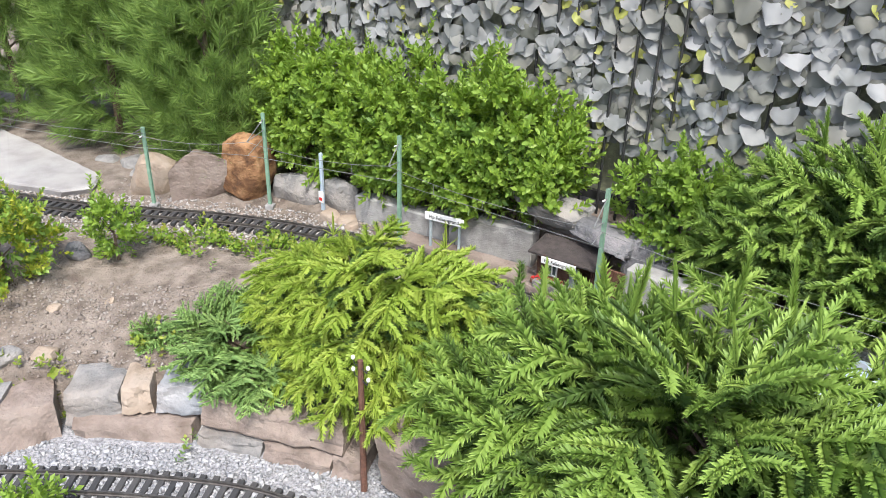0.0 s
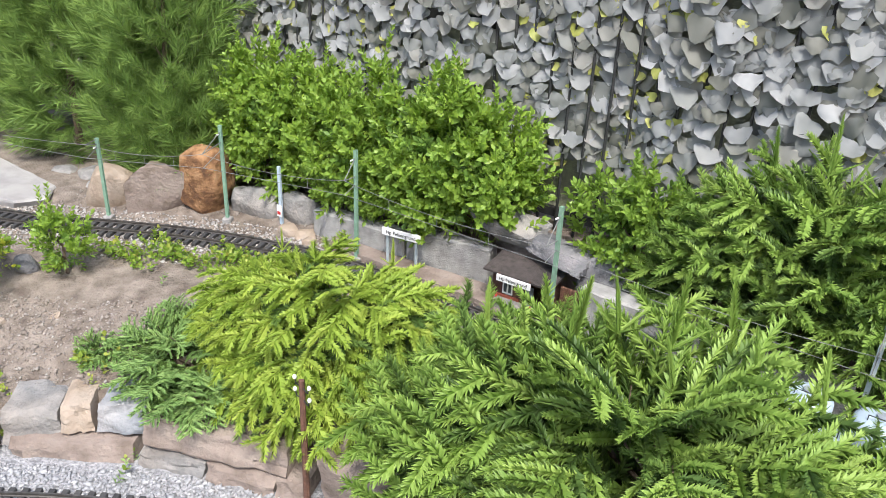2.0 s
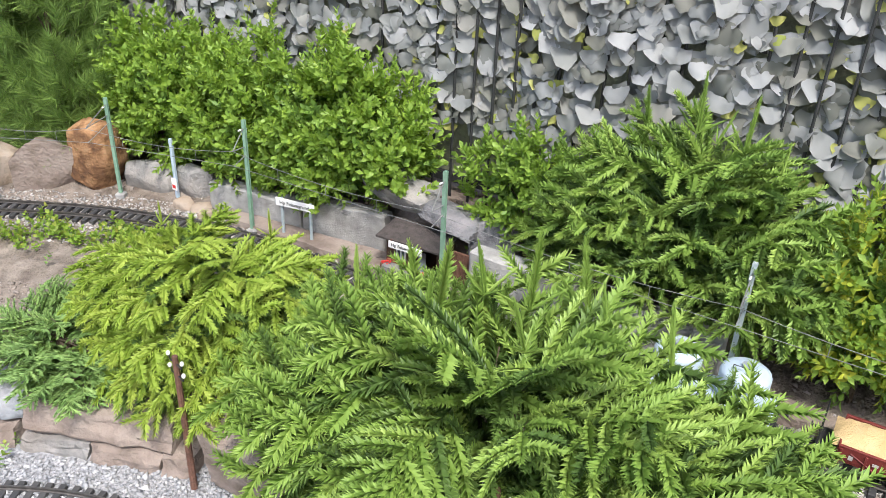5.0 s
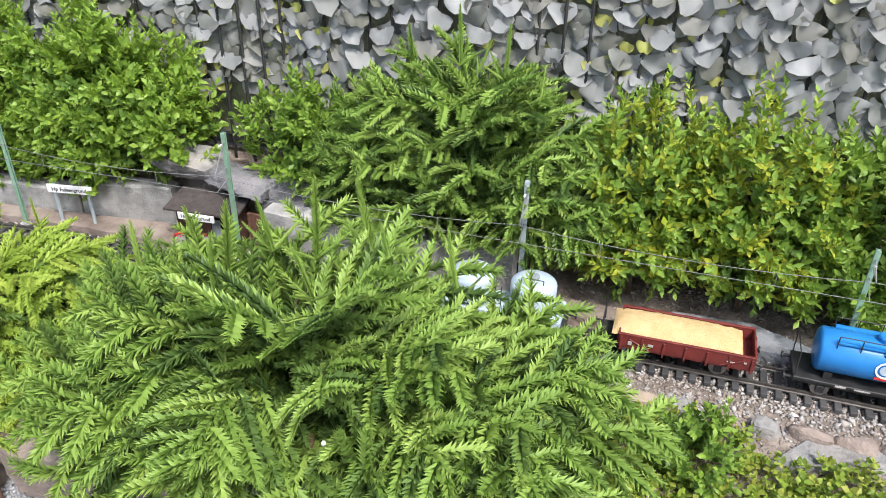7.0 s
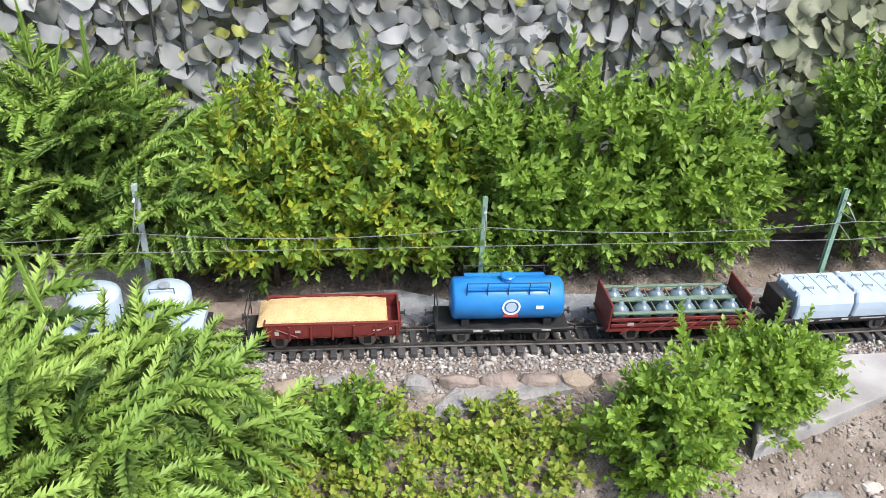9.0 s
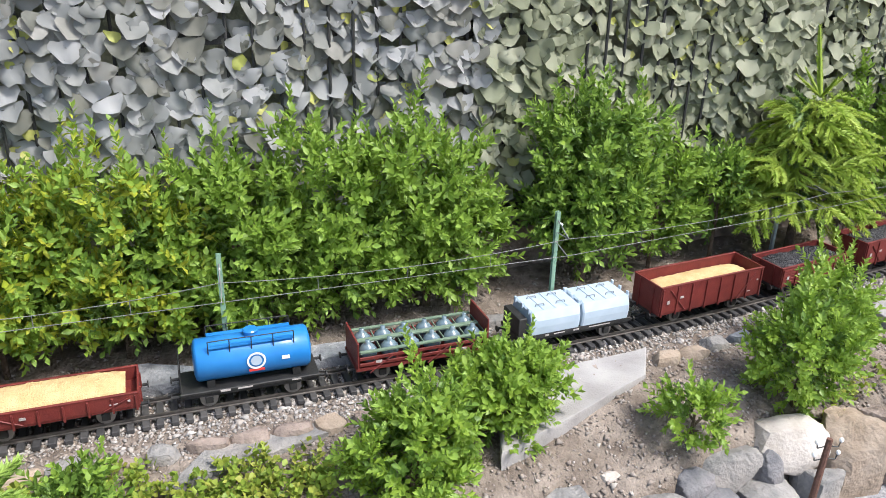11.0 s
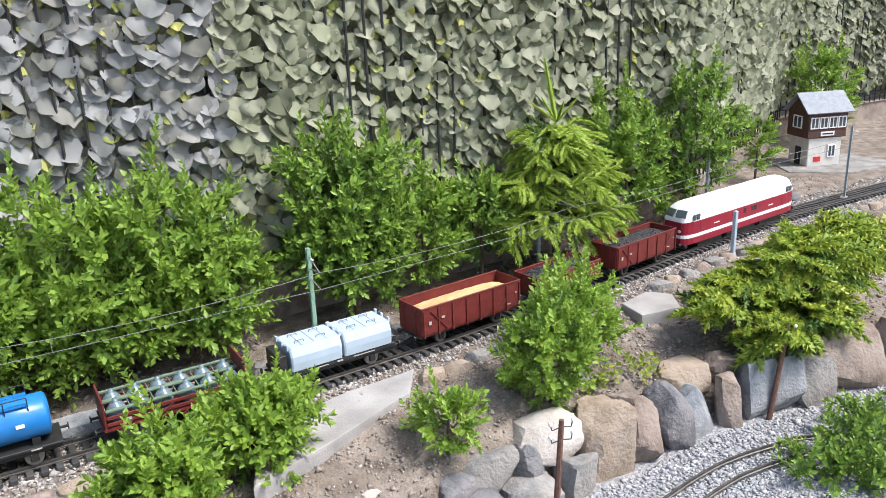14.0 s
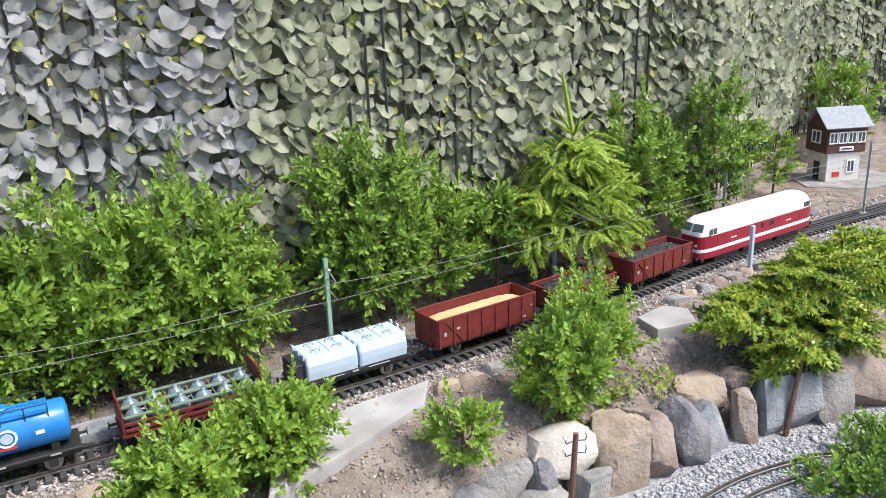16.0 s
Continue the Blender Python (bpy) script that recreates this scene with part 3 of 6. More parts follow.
COURSES = [
    # the two ends of the face, foot, top, depth, stone, label
    (-1.42, 0.98, -1.31, 1.085, -0.17, -0.08, 0.1, "rock_grey", "broad grey stone in the wall"),
    (-1.305, 1.085, -1.25, 1.18, -0.17, -0.085, 0.09, "rock_brown", "sloping brown stone in the wall"),
    (-1.24, 1.195, -1.053, 1.308, -0.17, -0.117, 0.1, "rock_brown", "long tan-brown wall stone under the others"),
    (-1.048, 1.312, -0.932, 1.36, -0.17, -0.122, 0.09, "rock_grey", "grey wall stone in the bottom course"),
    (-0.928, 1.362, -0.808, 1.404, -0.17, -0.12, 0.09, "rock_brown", "pale brown wall stone in the bottom course"),
    (-0.804, 1.406, -0.75, 1.425, -0.17, -0.115, 0.08, "rock_brown", "small reddish stone in the wall"),
    (-1.262, 1.196, -1.188, 1.258, -0.135, -0.072, 0.09, "rock_grey", "wide flat grey stone in the top course"),
    (-1.182, 1.262, -1.142, 1.3, -0.113, -0.062, 0.08, "rock_tan", "small square tan stone in the wall"),
    (-1.134, 1.302, -1.062, 1.35, -0.112, -0.058, 0.08, "rock_blue", "layered blue-grey wall stone"),
    (-1.05, 1.37, -0.978, 1.41, -0.1, -0.052, 0.07, "rock_blue", "blue-grey wall stone under the juniper"),
    (-1.05, 1.332, -0.795, 1.428, -0.116, -0.066, 0.12, "rock_brown", "long dark brown layered wall stone"),
]
for i, (x0, y0, x1, y1, z0, z1, depth, kind, label) in enumerate(COURSES):
    laid_stone(x0, y0, x1, y1, z0, z1, depth, 5 + i, M[kind], label)

WALL = [
    # x, y, foot z, size, turn, lean back, squareness, stone, label
    (-0.57, 1.515, -0.185, (0.31, 0.15, 0.17), 10, 0, 0.93, "rock_brown", "large brown boulder under the spruce"),
    (-0.25, 1.515, -0.185, (0.31, 0.14, 0.16), 0, 0, 0.93, "rock_grey", "large grey boulder under the spruce"),
    (0.05, 1.505, -0.185, (0.27, 0.13, 0.15), 3, 0, 0.93, "rock_brown", "brown boulder under the spruce"),
    (0.33, 1.49, -0.185, (0.25, 0.12, 0.15), -4, 0, 0.93, "rock_grey", "grey boulder in the dry stone wall"),
    (0.6, 1.49, -0.185, (0.23, 0.12, 0.14), 3, 0, 0.93, "rock_brown", "brown boulder in the dry stone wall"),
    (0.83, 1.49, -0.185, (0.21, 0.12, 0.14), -3, 0, 0.93, "rock_grey", "grey boulder in the dry stone wall"),
    (1.03, 1.5, -0.17, (0.12, 0.1, 0.1), 6, 0, 0.8, "rock_grey", "grey stone in the dry stone wall"),
    (1.135, 1.535, -0.13, (0.07, 0.06, 0.06), 10, -10, 0.6, "rock_dark", "small dark grey stone in the wall"),
    (1.215, 1.545, -0.13, (0.095, 0.075, 0.075), -12, -12, 0.75, "rock_grey", "angular pale grey stone in the wall"),
    (1.288, 1.532, -0.135, (0.055, 0.06, 0.07), 24, -10, 0.55, "rock_dark", "small rounded grey stone in the wall"),
    (1.345, 1.54, -0.125, (0.125, 0.085, 0.09), -8, -8, 0.3, "rock_pale", "large whitish rounded stone on the wall"),
    (1.15, 1.49, -0.17, (0.1, 0.07, 0.07), 8, 0, 0.6, "rock_dark", "flat dark stone at the foot of the wall"),
    (1.265, 1.49, -0.175, (0.1, 0.07, 0.065), 4, -6, 0.6, "rock_grey", "flat grey stone at the foot of the wall"),
    (1.36, 1.485, -0.18, (0.085, 0.07, 0.085), 6, -8, 0.8, "rock_grey", "grey-brown stone at the foot of the wall"),
    (1.435, 1.5, -0.18, (0.1, 0.1, 0.15), -16, -10, 0.95, "rock_tan", "large square beige stone in the wall"),
    (1.52, 1.5, -0.18, (0.1, 0.09, 0.145), -14, -16, 0.75, "rock_brown", "tall grey-brown stone in the wall"),
    (1.6, 1.49, -0.175, (0.075, 0.075, 0.135), -6, -16, 0.4, "rock_dark", "dark speckled upright stone in the wall"),
    (1.672, 1.497, -0.175, (0.075, 0.07, 0.11), 4, -10, 0.8, "rock_blue", "blue-grey stone in the wall"),
    (1.7, 1.55, -0.12, (0.1, 0.07, 0.075), -6, 0, 0.8, "rock_tan", "beige stone at the back of the wall"),
    (1.742, 1.47, -0.175, (0.05, 0.06, 0.125), -22, -14, 0.85, "rock_brown", "slim pinkish stone set on end"),
    (1.8, 1.54, -0.11, (0.1, 0.07, 0.07), -18, 0, 0.8, "rock_brown", "brown stone on top of the wall"),
    (1.855, 1.465, -0.18, (0.135, 0.08, 0.14), -14, -12, 0.95, "rock_blue", "broad blue-grey stone in the wall"),
    (1.955, 1.44, -0.18, (0.105, 0.08, 0.115), -14, -14, 0.7, "rock_grey", "sloping grey stone in the dry stone wall"),
    (2.09, 1.44, -0.185, (0.19, 0.12, 0.15), -14, -8, 0.93, "rock_brown", "large dark brown boulder under the yew"),
    (2.31, 1.4, -0.185, (0.25, 0.12, 0.16), -9, 0, 0.93, "rock_brown", "large brown boulder in the stone wall"),
    (2.58, 1.355, -0.185, (0.26, 0.12, 0.16), -9, 0, 0.93, "rock_grey", "large grey boulder in the stone wall"),
]
for i, (x, y, z, size, rz, back, square, kind, label) in enumerate(WALL):
    rock("wall_stone", x, y, z, size, rz, 31 + i, M[kind], label, "stone", rx=back, block=square, group="stones of the front wall")
for i, (x, y, s, kind) in enumerate(((-1.335, 1.2, 0.055, "rock_pale"), (-1.4, 1.25, 0.05, "rock_tan"), (-1.44, 1.2, 0.05, "rock_grey"), (-1.5, 1.33, 0.03, "rock_tan"), (-1.44, 1.42, 0.025, "rock_tan"), (-1.63, 1.47, 0.06, "rock_dark"), (1.0, 1.56, 0.03, "rock_pale"), (1.93, 1.72, 0.05, "rock_grey"), (2.0, 1.74, 0.04, "rock_tan"), (1.5, 1.62, 0.025, "rock_grey"))):
    rock("stone", x, y, float(ground_z(x, y)) - 0.012, (s, s * 0.75, s * 0.6), i * 33, 71 + i, M[kind], "loose stone lying on the soil", "stone")


# ---- fence and camouflage nets ----
fence = thing("steel_fence", pose(0, 2.169, 0), "black steel bar fence behind the camouflage net", "fence", kind="structure")
for z in (0.14, 0.52, 0.9):
    part("fence_rail", loft(B(), [[(x, y + float(fence_back(x)), w) for y, w in ((0.02, z - 0.01), (0.032, z - 0.01), (0.032, z + 0.01), (0.02, z + 0.01))] for x in (-2.6, 2.45, 3.7, 5.2)]), M["iron"], fence)
bar_mesh = mesh_of(rod(B(), (0, 0, 0.1), (0, 0, 0.93), 0.0032, seg=6), "fence_bar")
bar_mesh.materials.append(M["iron"])
for x in np.arange(-2.6, 5.2, 0.045):
    part("fence_bar", bar_mesh, None, fence).location = (float(x), float(fence_back(x)), 0)


def flap_forms(seed, count=7):
    """Leaf-shaped cloth flaps of unit width that hang from their upper edge: a crumpled sheet with a rounded, lobed foot."""
    rng = np.random.default_rng(seed)
    forms = []
    nu, nv = 5, 4
    faces = []
    for i in range(nu - 1):
        for j in range(nv - 1):
            q = i * nv + j
            faces += [[q, q + nv, q + nv + 1], [q, q + nv + 1, q + 1]]
    for k in range(count):
        ph = rng.uniform(0, 6.28, 6)
        v = []
        for i in range(nu):
            for j in range(nv):
                u, t = i / (nu - 1) * 2 - 1, j / (nv - 1)
                wide = 0.5 * (0.84 + 0.2 * math.sin(math.pi * (0.15 + t * 0.8)))
                drop = (0.68 + 0.08 * math.cos(ph[0] + u * 2)) * (1 - 0.42 * abs(u) ** 3) + 0.035 * math.sin(u * 8 + ph[1])
                out = -0.03 - 0.05 * t - 0.16 * t ** 3 * (0.7 + 0.6 * math.sin(ph[2])) + 0.09 * math.sin(u * 4 + ph[3]) * (0.3 + t) + 0.06 * math.sin(t * 6 + u * 3 + ph[4])
                v.append((u * wide + 0.05 * math.sin(t * 3 + ph[5]), out, -t * drop + 0.03 * math.sin(u * 5 + ph[4])))
        forms.append(np.array(v))
    return forms, np.array(faces)


FLAPS, FLAP_FACES = flap_forms(3)
BAR_STEP = 0.045


def camo_net(x0, x1, z0, main, seed, label, wide=0.047):
    rng = np.random.default_rng(seed)
    root = thing("camouflage_net", pose(0, 2.16, 0), label, "camouflage net")
    # added sheet behind the bars, keeping bright ground out of the net's gaps
    sheet = loft(B(), [[(x, y + float(fence_back(x)), z) for y, z in ((0.075, 0.11), (0.075, 0.96), (0.079, 0.96), (0.079, 0.11))] for x in np.arange(x0, x1, 0.05)])
    part("net_backing", sheet, M["gap_olive"], root, "added dull olive sheet behind the fence, closing the net's gaps")
    step = 0.0225
    cells, small = [], []
    for j, z in enumerate(np.arange(z0 - 0.01, 0.96, step)):
        x = x0 + BAR_STEP * (np.arange(int((x1 - x0) / BAR_STEP)) + 0.5 + 0.16 * math.sin(j * 2.4))
        foot = z0 + 0.03 * np.sin(x * 5) + 0.02 * np.sin(x * 17)
        keep = (z > foot) & (rng.random(len(x)) > 0.06)
        cells.append(np.column_stack([x, np.zeros_like(x), np.full_like(x, z)])[keep])
        xb = x + BAR_STEP * 0.5
        kb = (z > foot) & (rng.random(len(x)) < (0.34 + 0.3 * np.sin(xb * 9 + 1)) * (1.0 if x0 < 0 else 0.5))
        small.append(np.column_stack([xb, np.zeros_like(xb), np.full_like(xb, z - 0.01)])[kb])
    p, q = np.concatenate(cells), np.concatenate(small)
    p = np.concatenate([p, p[rng.random(len(p)) < 0.6] + (0.012, 0, 0.012)])
    p = p + rng.normal(0, 1, p.shape) * (0.006, 0.0, 0.006)
    # the net sways in long folds
    fold = lambda w: 0.011 * np.sin(w[:, 0] * 9 + w[:, 2] * 3) + 0.006 * np.sin(w[:, 0] * 23 - w[:, 2] * 7)
    p[:, 1] = 0.012 + fold(p) - rng.uniform(0, 0.012, len(p))
    q = q + rng.normal(0, 1, q.shape) * (0.006, 0.0, 0.006)
    q[:, 1] = 0.002 + fold(q) + rng.uniform(0, 0.008, len(q))
    p[:, 1] += fence_back(p[:, 0])
    q[:, 1] += fence_back(q[:, 0])

    def hang(points, lo, hi, slot):
        n = len(points)
        sc = rng.uniform(lo, hi, n)
        spin, tilt, yaw = rng.normal(0, 0.25, n), rng.normal(-0.02, 0.2, n), rng.normal(0, 0.24, n)
        c, d, O, I = np.cos, np.sin, np.zeros(n), np.ones(n)
        Ry = np.stack([np.stack([c(spin), O, d(spin)], 1), np.stack([O, I, O], 1), np.stack([-d(spin), O, c(spin)], 1)], 1)
        Rx = np.stack([np.stack([I, O, O], 1), np.stack([O, c(tilt), -d(tilt)], 1), np.stack([O, d(tilt), c(tilt)], 1)], 1)
        Rz = np.stack([np.stack([c(yaw), -d(yaw), O], 1), np.stack([d(yaw), c(yaw), O], 1), np.stack([O, O, I], 1)], 1)
        R = Rz @ Rx @ Ry * (sc[:, None] * np.column_stack([np.ones(n), np.ones(n), rng.uniform(0.8, 1.15, n)]))[:, None, :]
        pick = rng.integers(0, len(FLAPS), n)
        return [(*scatter(FLAPS[i], FLAP_FACES, R[pick == i], points[pick == i]), slot) for i in range(len(FLAPS)) if (pick == i).any()]

    v, f, slot = join(hang(p, wide * 0.85, wide * 1.2, 0) + hang(q, 0.02, 0.032, 1))
    me = soup("net_covering", v, f, slot)
    me.materials.append(M[main])
    me.materials.append(M["net_yellow"])
    me.polygons.foreach_set("use_smooth", [True] * len(me.polygons))
    tagged(part("net_covering", me, None, root, "overlapping leaf-shaped fabric flaps"), kind="stuff")


camo_net(-2.6, 1.06, 0.25, "net_grey", 1, "grey camouflage netting with leaf-shaped flaps hung on the fence")
camo_net(1.02, 5.2, 0.2, "net_green", 2, "olive-green camouflage netting with leaf-shaped flaps hung on the fence")


# ---- plants ----
def leaf_sprig(seed, nodes=6, length=0.05, leaf=0.02, width=0.5, spread=0.9):
    """A shoot with pairs of small oval leaves. Returns verts, faces and the slot of each face (0 leaf, 1 young leaf)."""
    rng = np.random.default_rng(seed)
    lv = np.array([(0, 0, 0), (0.52 * width, 0.55, 0.08), (-0.52 * width, 0.55, 0.08), (0, 0.55, -0.03), (0, 1.0, -0.05)], float)
    lf = np.array([[0, 1, 3], [0, 3, 2], [1, 4, 3], [3, 4, 2]])
    chunks = []
    for i in range(nodes):
        t = (i + 0.6) / nodes
        for k in range(2):
            az = (i % 2) * math.pi / 2 + k * math.pi + rng.normal(0, 0.35)
            out = spread * (1.15 - 0.6 * t) + rng.normal(0, 0.15)
            d = np.array([math.cos(az) * math.sin(out), math.sin(az) * math.sin(out), math.cos(out)])
            up = np.array([-math.cos(az) * math.cos(out), -math.sin(az) * math.cos(out), math.sin(out)])
            side = np.cross(d, up)
            R = np.stack([side, d, up], 1) * leaf * rng.uniform(0.75, 1.15) * (1 - 0.25 * abs(t - 0.55))
            chunks.append((lv @ R.T + np.array([0, 0, t * length]), lf, 1 if t > 0.68 else 0))
    return join(chunks)


def crown(name, lobes, per, mats, seed, parent, sprigs, up=0.7, inner=0.5, zmin=0.0, scale=(0.8, 1.25), stray=0.3):
    """Leafy shoots all over a group of uneven lobes (cx, cy, cz, rx, ry, rz)."""
    rng = np.random.default_rng(seed)
    P, D, C = [], [], []
    for cx, cy, cz, rx, ry, rz in lobes:
        area = 4 * math.pi * ((rx * ry) ** 1.6 / 3 + (rx * rz) ** 1.6 / 3 + (ry * rz) ** 1.6 / 3) ** (1 / 1.6)
        n = int(per * area)
        d = rng.normal(size=(n, 3))
        d /= np.linalg.norm(d, axis=1, keepdims=True)
        w = np.array([noise.noise(Vector(q * 2.3) + Vector((seed * 1.7, cx * 5, cz * 3))) for q in d])
        r = (1 + 0.4 * w) * np.where(rng.random(n) < inner, rng.uniform(0.55, 0.92, n), rng.uniform(0.9, 1.1, n))
        p = d * r[:, None] * (rx, ry, rz) + (cx, cy, cz)
        q = d / np.array((rx, ry, rz))
        q /= np.linalg.norm(q, axis=1, keepdims=True)
        keep = p[:, 2] > zmin
        P.append(p[keep])
        D.append(q[keep] + (0, 0, up) + rng.normal(0, stray, (keep.sum(), 3)))
    P, D = np.concatenate(P), np.concatenate(D)
    pick = rng.integers(0, len(sprigs), len(P))
    chunks = []
    for i, (v, f, s) in enumerate(sprigs):
        sel = pick == i
        if not sel.any():
            continue
        R = frames_of(D[sel], rng) * rng.uniform(*scale, (sel.sum(), 1, 1))
        vv, ff = scatter(v, f, R, P[sel])
        chunks.append((vv, ff, np.tile(s, sel.sum())))
    v, f, s = join(chunks)
    me = soup(name, v, f, s)
    for m in mats:
        me.materials.append(m)
    return tagged(part(name, me, None, parent), kind="stuff")


def limbs(root, base, tops, r, seed):
    """A short stem that forks to each of the tops."""
    bm = B()
    for k, t in enumerate(tops):
        a, b = Vector(base), Vector(t)
        mid = a.lerp(b, 0.5) + Vector((0.3 * (b.x - a.x), 0.3 * (b.y - a.y), 0)) * -0.4
        rod(bm, a, mid, r, r * 0.7, 6)
        rod(bm, mid, b, r * 0.7, r * 0.3, 6)
        for j in range(3):
            p = mid.lerp(b, 0.2 + 0.25 * j)
            q = p + Vector((math.cos(j * 2.1 + k + seed), math.sin(j * 2.1 + k + seed), 0.8)) * 0.045
            rod(bm, p, q, r * 0.4, r * 0.15, 5)
    part("stem", bm, M["bark"], root)


BOX_SPRIGS = [leaf_sprig(s) for s in range(5)]
BIG_SPRIGS = [leaf_sprig(s + 20, nodes=5, length=0.052, leaf=0.0225, width=0.46) for s in range(5)]
CREEP_SPRIGS = [leaf_sprig(s + 40, nodes=4, length=0.03, leaf=0.014, width=0.7, spread=1.2) for s in range(4)]


def leafage(lobes, per, mats, seed, parent, sprigs, up=1.0, zmin=0.0, scale=(0.8, 1.2), bunch=10, leader=0.4, ragged=0.55):
    """A leafy crown: bunches of shoots that fan out from the twigs, with gaps between them, an inside shaded by darker
    leaf colour, and upright leaders.
    """
    rng = np.random.default_rng(seed)
    P, D, S, K = [], [], [], []
    for cx, cy, cz, rx, ry, rz in lobes:
        area = 4 * math.pi * ((rx * ry) ** 1.6 / 3 + (rx * rz) ** 1.6 / 3 + (ry * rz) ** 1.6 / 3) ** (1 / 1.6)
        n = max(8, int(per * area / bunch))
        i = np.arange(n) + 0.5
        ct, az = 1 - 2 * i / n, i * 2.39996 + seed
        st = np.sqrt(1 - ct * ct)
        d = np.column_stack([st * np.cos(az), st * np.sin(az), ct]) + rng.normal(0, 0.16, (n, 3))
        d /= np.linalg.norm(d, axis=1, keepdims=True)
        w = np.array([noise.noise(Vector(g * 2.6) + Vector((seed * 1.7, cx * 5, cz * 3))) for g in d])
        c = d * ((1 + ragged * w) * rng.uniform(0.78, 1.08, n))[:, None] * (rx, ry, rz) + (cx, cy, cz)
        q = d / np.array((rx, ry, rz))
        q /= np.linalg.norm(q, axis=1, keepdims=True)
        size = min(rx, rz, ry * 1.6)
        for j in range(n):
            m = int(rng.integers(bunch - 4, bunch + 5))
            way = q[j] + (0, 0, up)
            way /= np.linalg.norm(way)
            dirs = way + rng.normal(0, 0.5, (m, 3))
            dirs /= np.linalg.norm(dirs, axis=1, keepdims=True)
            at = c[j] + rng.normal(0, 0.006, (m, 3)) + dirs * rng.uniform(-0.2, 0.22, (m, 1)) * size
            P.append(at)
            D.append(dirs)
            S.append(rng.uniform(*scale, m))
            K.append(np.zeros(m, int))
            if q[j, 2] > 0.25 and rng.random() < leader:
                tilt = np.array((rng.normal(0, 0.16), rng.normal(0, 0.16), 1.0))
                m = int(rng.integers(2, 4))
                reach = 0.033 * scale[1]
                P.append(c[j] + tilt * (0.012 + reach * np.arange(m))[:, None])
                D.append(np.tile(tilt, (m, 1)))
                S.append(scale[1] * np.array((0.95, 0.85, 0.7))[:m])
                K.append(np.zeros(m, int))
        # inner shoots get the dark leaf, so colour carries the bush's inner shade
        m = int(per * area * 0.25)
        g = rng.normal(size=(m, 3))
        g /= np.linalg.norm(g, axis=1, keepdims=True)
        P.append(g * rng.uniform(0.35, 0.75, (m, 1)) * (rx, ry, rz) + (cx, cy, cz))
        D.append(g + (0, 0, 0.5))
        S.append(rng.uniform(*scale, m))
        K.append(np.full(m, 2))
    P, D, S, K = (np.concatenate(u) for u in (P, D, S, K))
    keep = P[:, 2] > zmin
    P, D, S, K = P[keep], D[keep], S[keep], K[keep]
    pick = rng.integers(0, len(sprigs), len(P))
    chunks = []
    for i, (v, f, s) in enumerate(sprigs):
        sel = pick == i
        if sel.any():
            vv, ff = scatter(v, f, frames_of(D[sel], rng) * S[sel][:, None, None], P[sel])
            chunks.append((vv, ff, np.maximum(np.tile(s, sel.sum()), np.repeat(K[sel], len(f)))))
    v, f, s = join(chunks)
    me = soup("crown", v, f, s)
    for m in mats:
        me.materials.append(m)
    return tagged(part("crown", me, None, parent), kind="stuff")


def bush(x, y, z, lobes, label, main="boxleaf", seed=1, per=3000, name="box_bush", group="hedge bushes", big=False, zmin=0.05, up=1.0):
    root = thing(name, pose(x, y, z), label, "bush", group)
    limbs(root, (0, 0, -0.03), [(l[0], l[1], l[2] + 0.2 * l[5]) for l in lobes], 0.006, seed)
    small = group == "small shrubs"
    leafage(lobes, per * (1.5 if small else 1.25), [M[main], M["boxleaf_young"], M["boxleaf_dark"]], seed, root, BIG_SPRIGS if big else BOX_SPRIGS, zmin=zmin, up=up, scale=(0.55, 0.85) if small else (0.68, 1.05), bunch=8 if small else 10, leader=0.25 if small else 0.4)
    return root


G = "boxwood bush with dense small glossy green leaves, along the fence"
bush(-1.42, 2.05, 0, [(-0.02, 0, 0.222, 0.138, 0.068, 0.143), (-0.06, 0, 0.162, 0.129, 0.0612, 0.101)], G, "boxleaf_fresh", 1)
bush(-1.2, 2.06, 0, [(0, 0, 0.202, 0.138, 0.068, 0.134), (0.02, -0.006, 0.148, 0.129, 0.0612, 0.0756)], G, "boxleaf_fresh", 2)
bush(-0.99, 2.06, 0, [(0, 0.003, 0.242, 0.138, 0.068, 0.151), (0.02, -0.006, 0.162, 0.138, 0.068, 0.0756)], G, "boxleaf_fresh", 3)
bush(-0.86, 2.07, 0, [(0, 0, 0.202, 0.12, 0.068, 0.134), (0.05, 0, 0.2, 0.092, 0.0544, 0.084)], G, "boxleaf_fresh", 4, zmin=0.15)
bush(-0.5, 2.1, 0, [(0, 0, 0.172, 0.092, 0.0476, 0.126)], "young boxwood bush with fresh green leaves beside the spruce", seed=5)
Y = "laurel-like box bush with yellow-green leaves, along the fence"
bush(0.14, 2.05, 0, [(0, 0, 0.182, 0.12, 0.068, 0.143), (0, -0.015, 0.118, 0.11, 0.0476, 0.0672)], Y, "boxleaf_yellow", 6, 2700, big=True)
bush(0.33, 2.05, 0, [(0, 0, 0.192, 0.12, 0.0748, 0.143), (0.02, -0.012, 0.118, 0.11, 0.0544, 0.0672)], Y, "boxleaf_yellow", 7, 2700, big=True)
G2 = "bushy evergreen with mid-green oval leaves, along the fence"
bush(0.52, 2.05, 0, [(0, 0, 0.192, 0.12, 0.068, 0.143), (0, -0.012, 0.118, 0.11, 0.0544, 0.0672)], G2, "boxleaf", 8, 2700, big=True)
bush(0.7, 2.05, 0, [(0, 0, 0.192, 0.11, 0.068, 0.151), (0, -0.009, 0.118, 0.11, 0.0544, 0.0672)], G2, "boxleaf", 9, 2700, big=True)
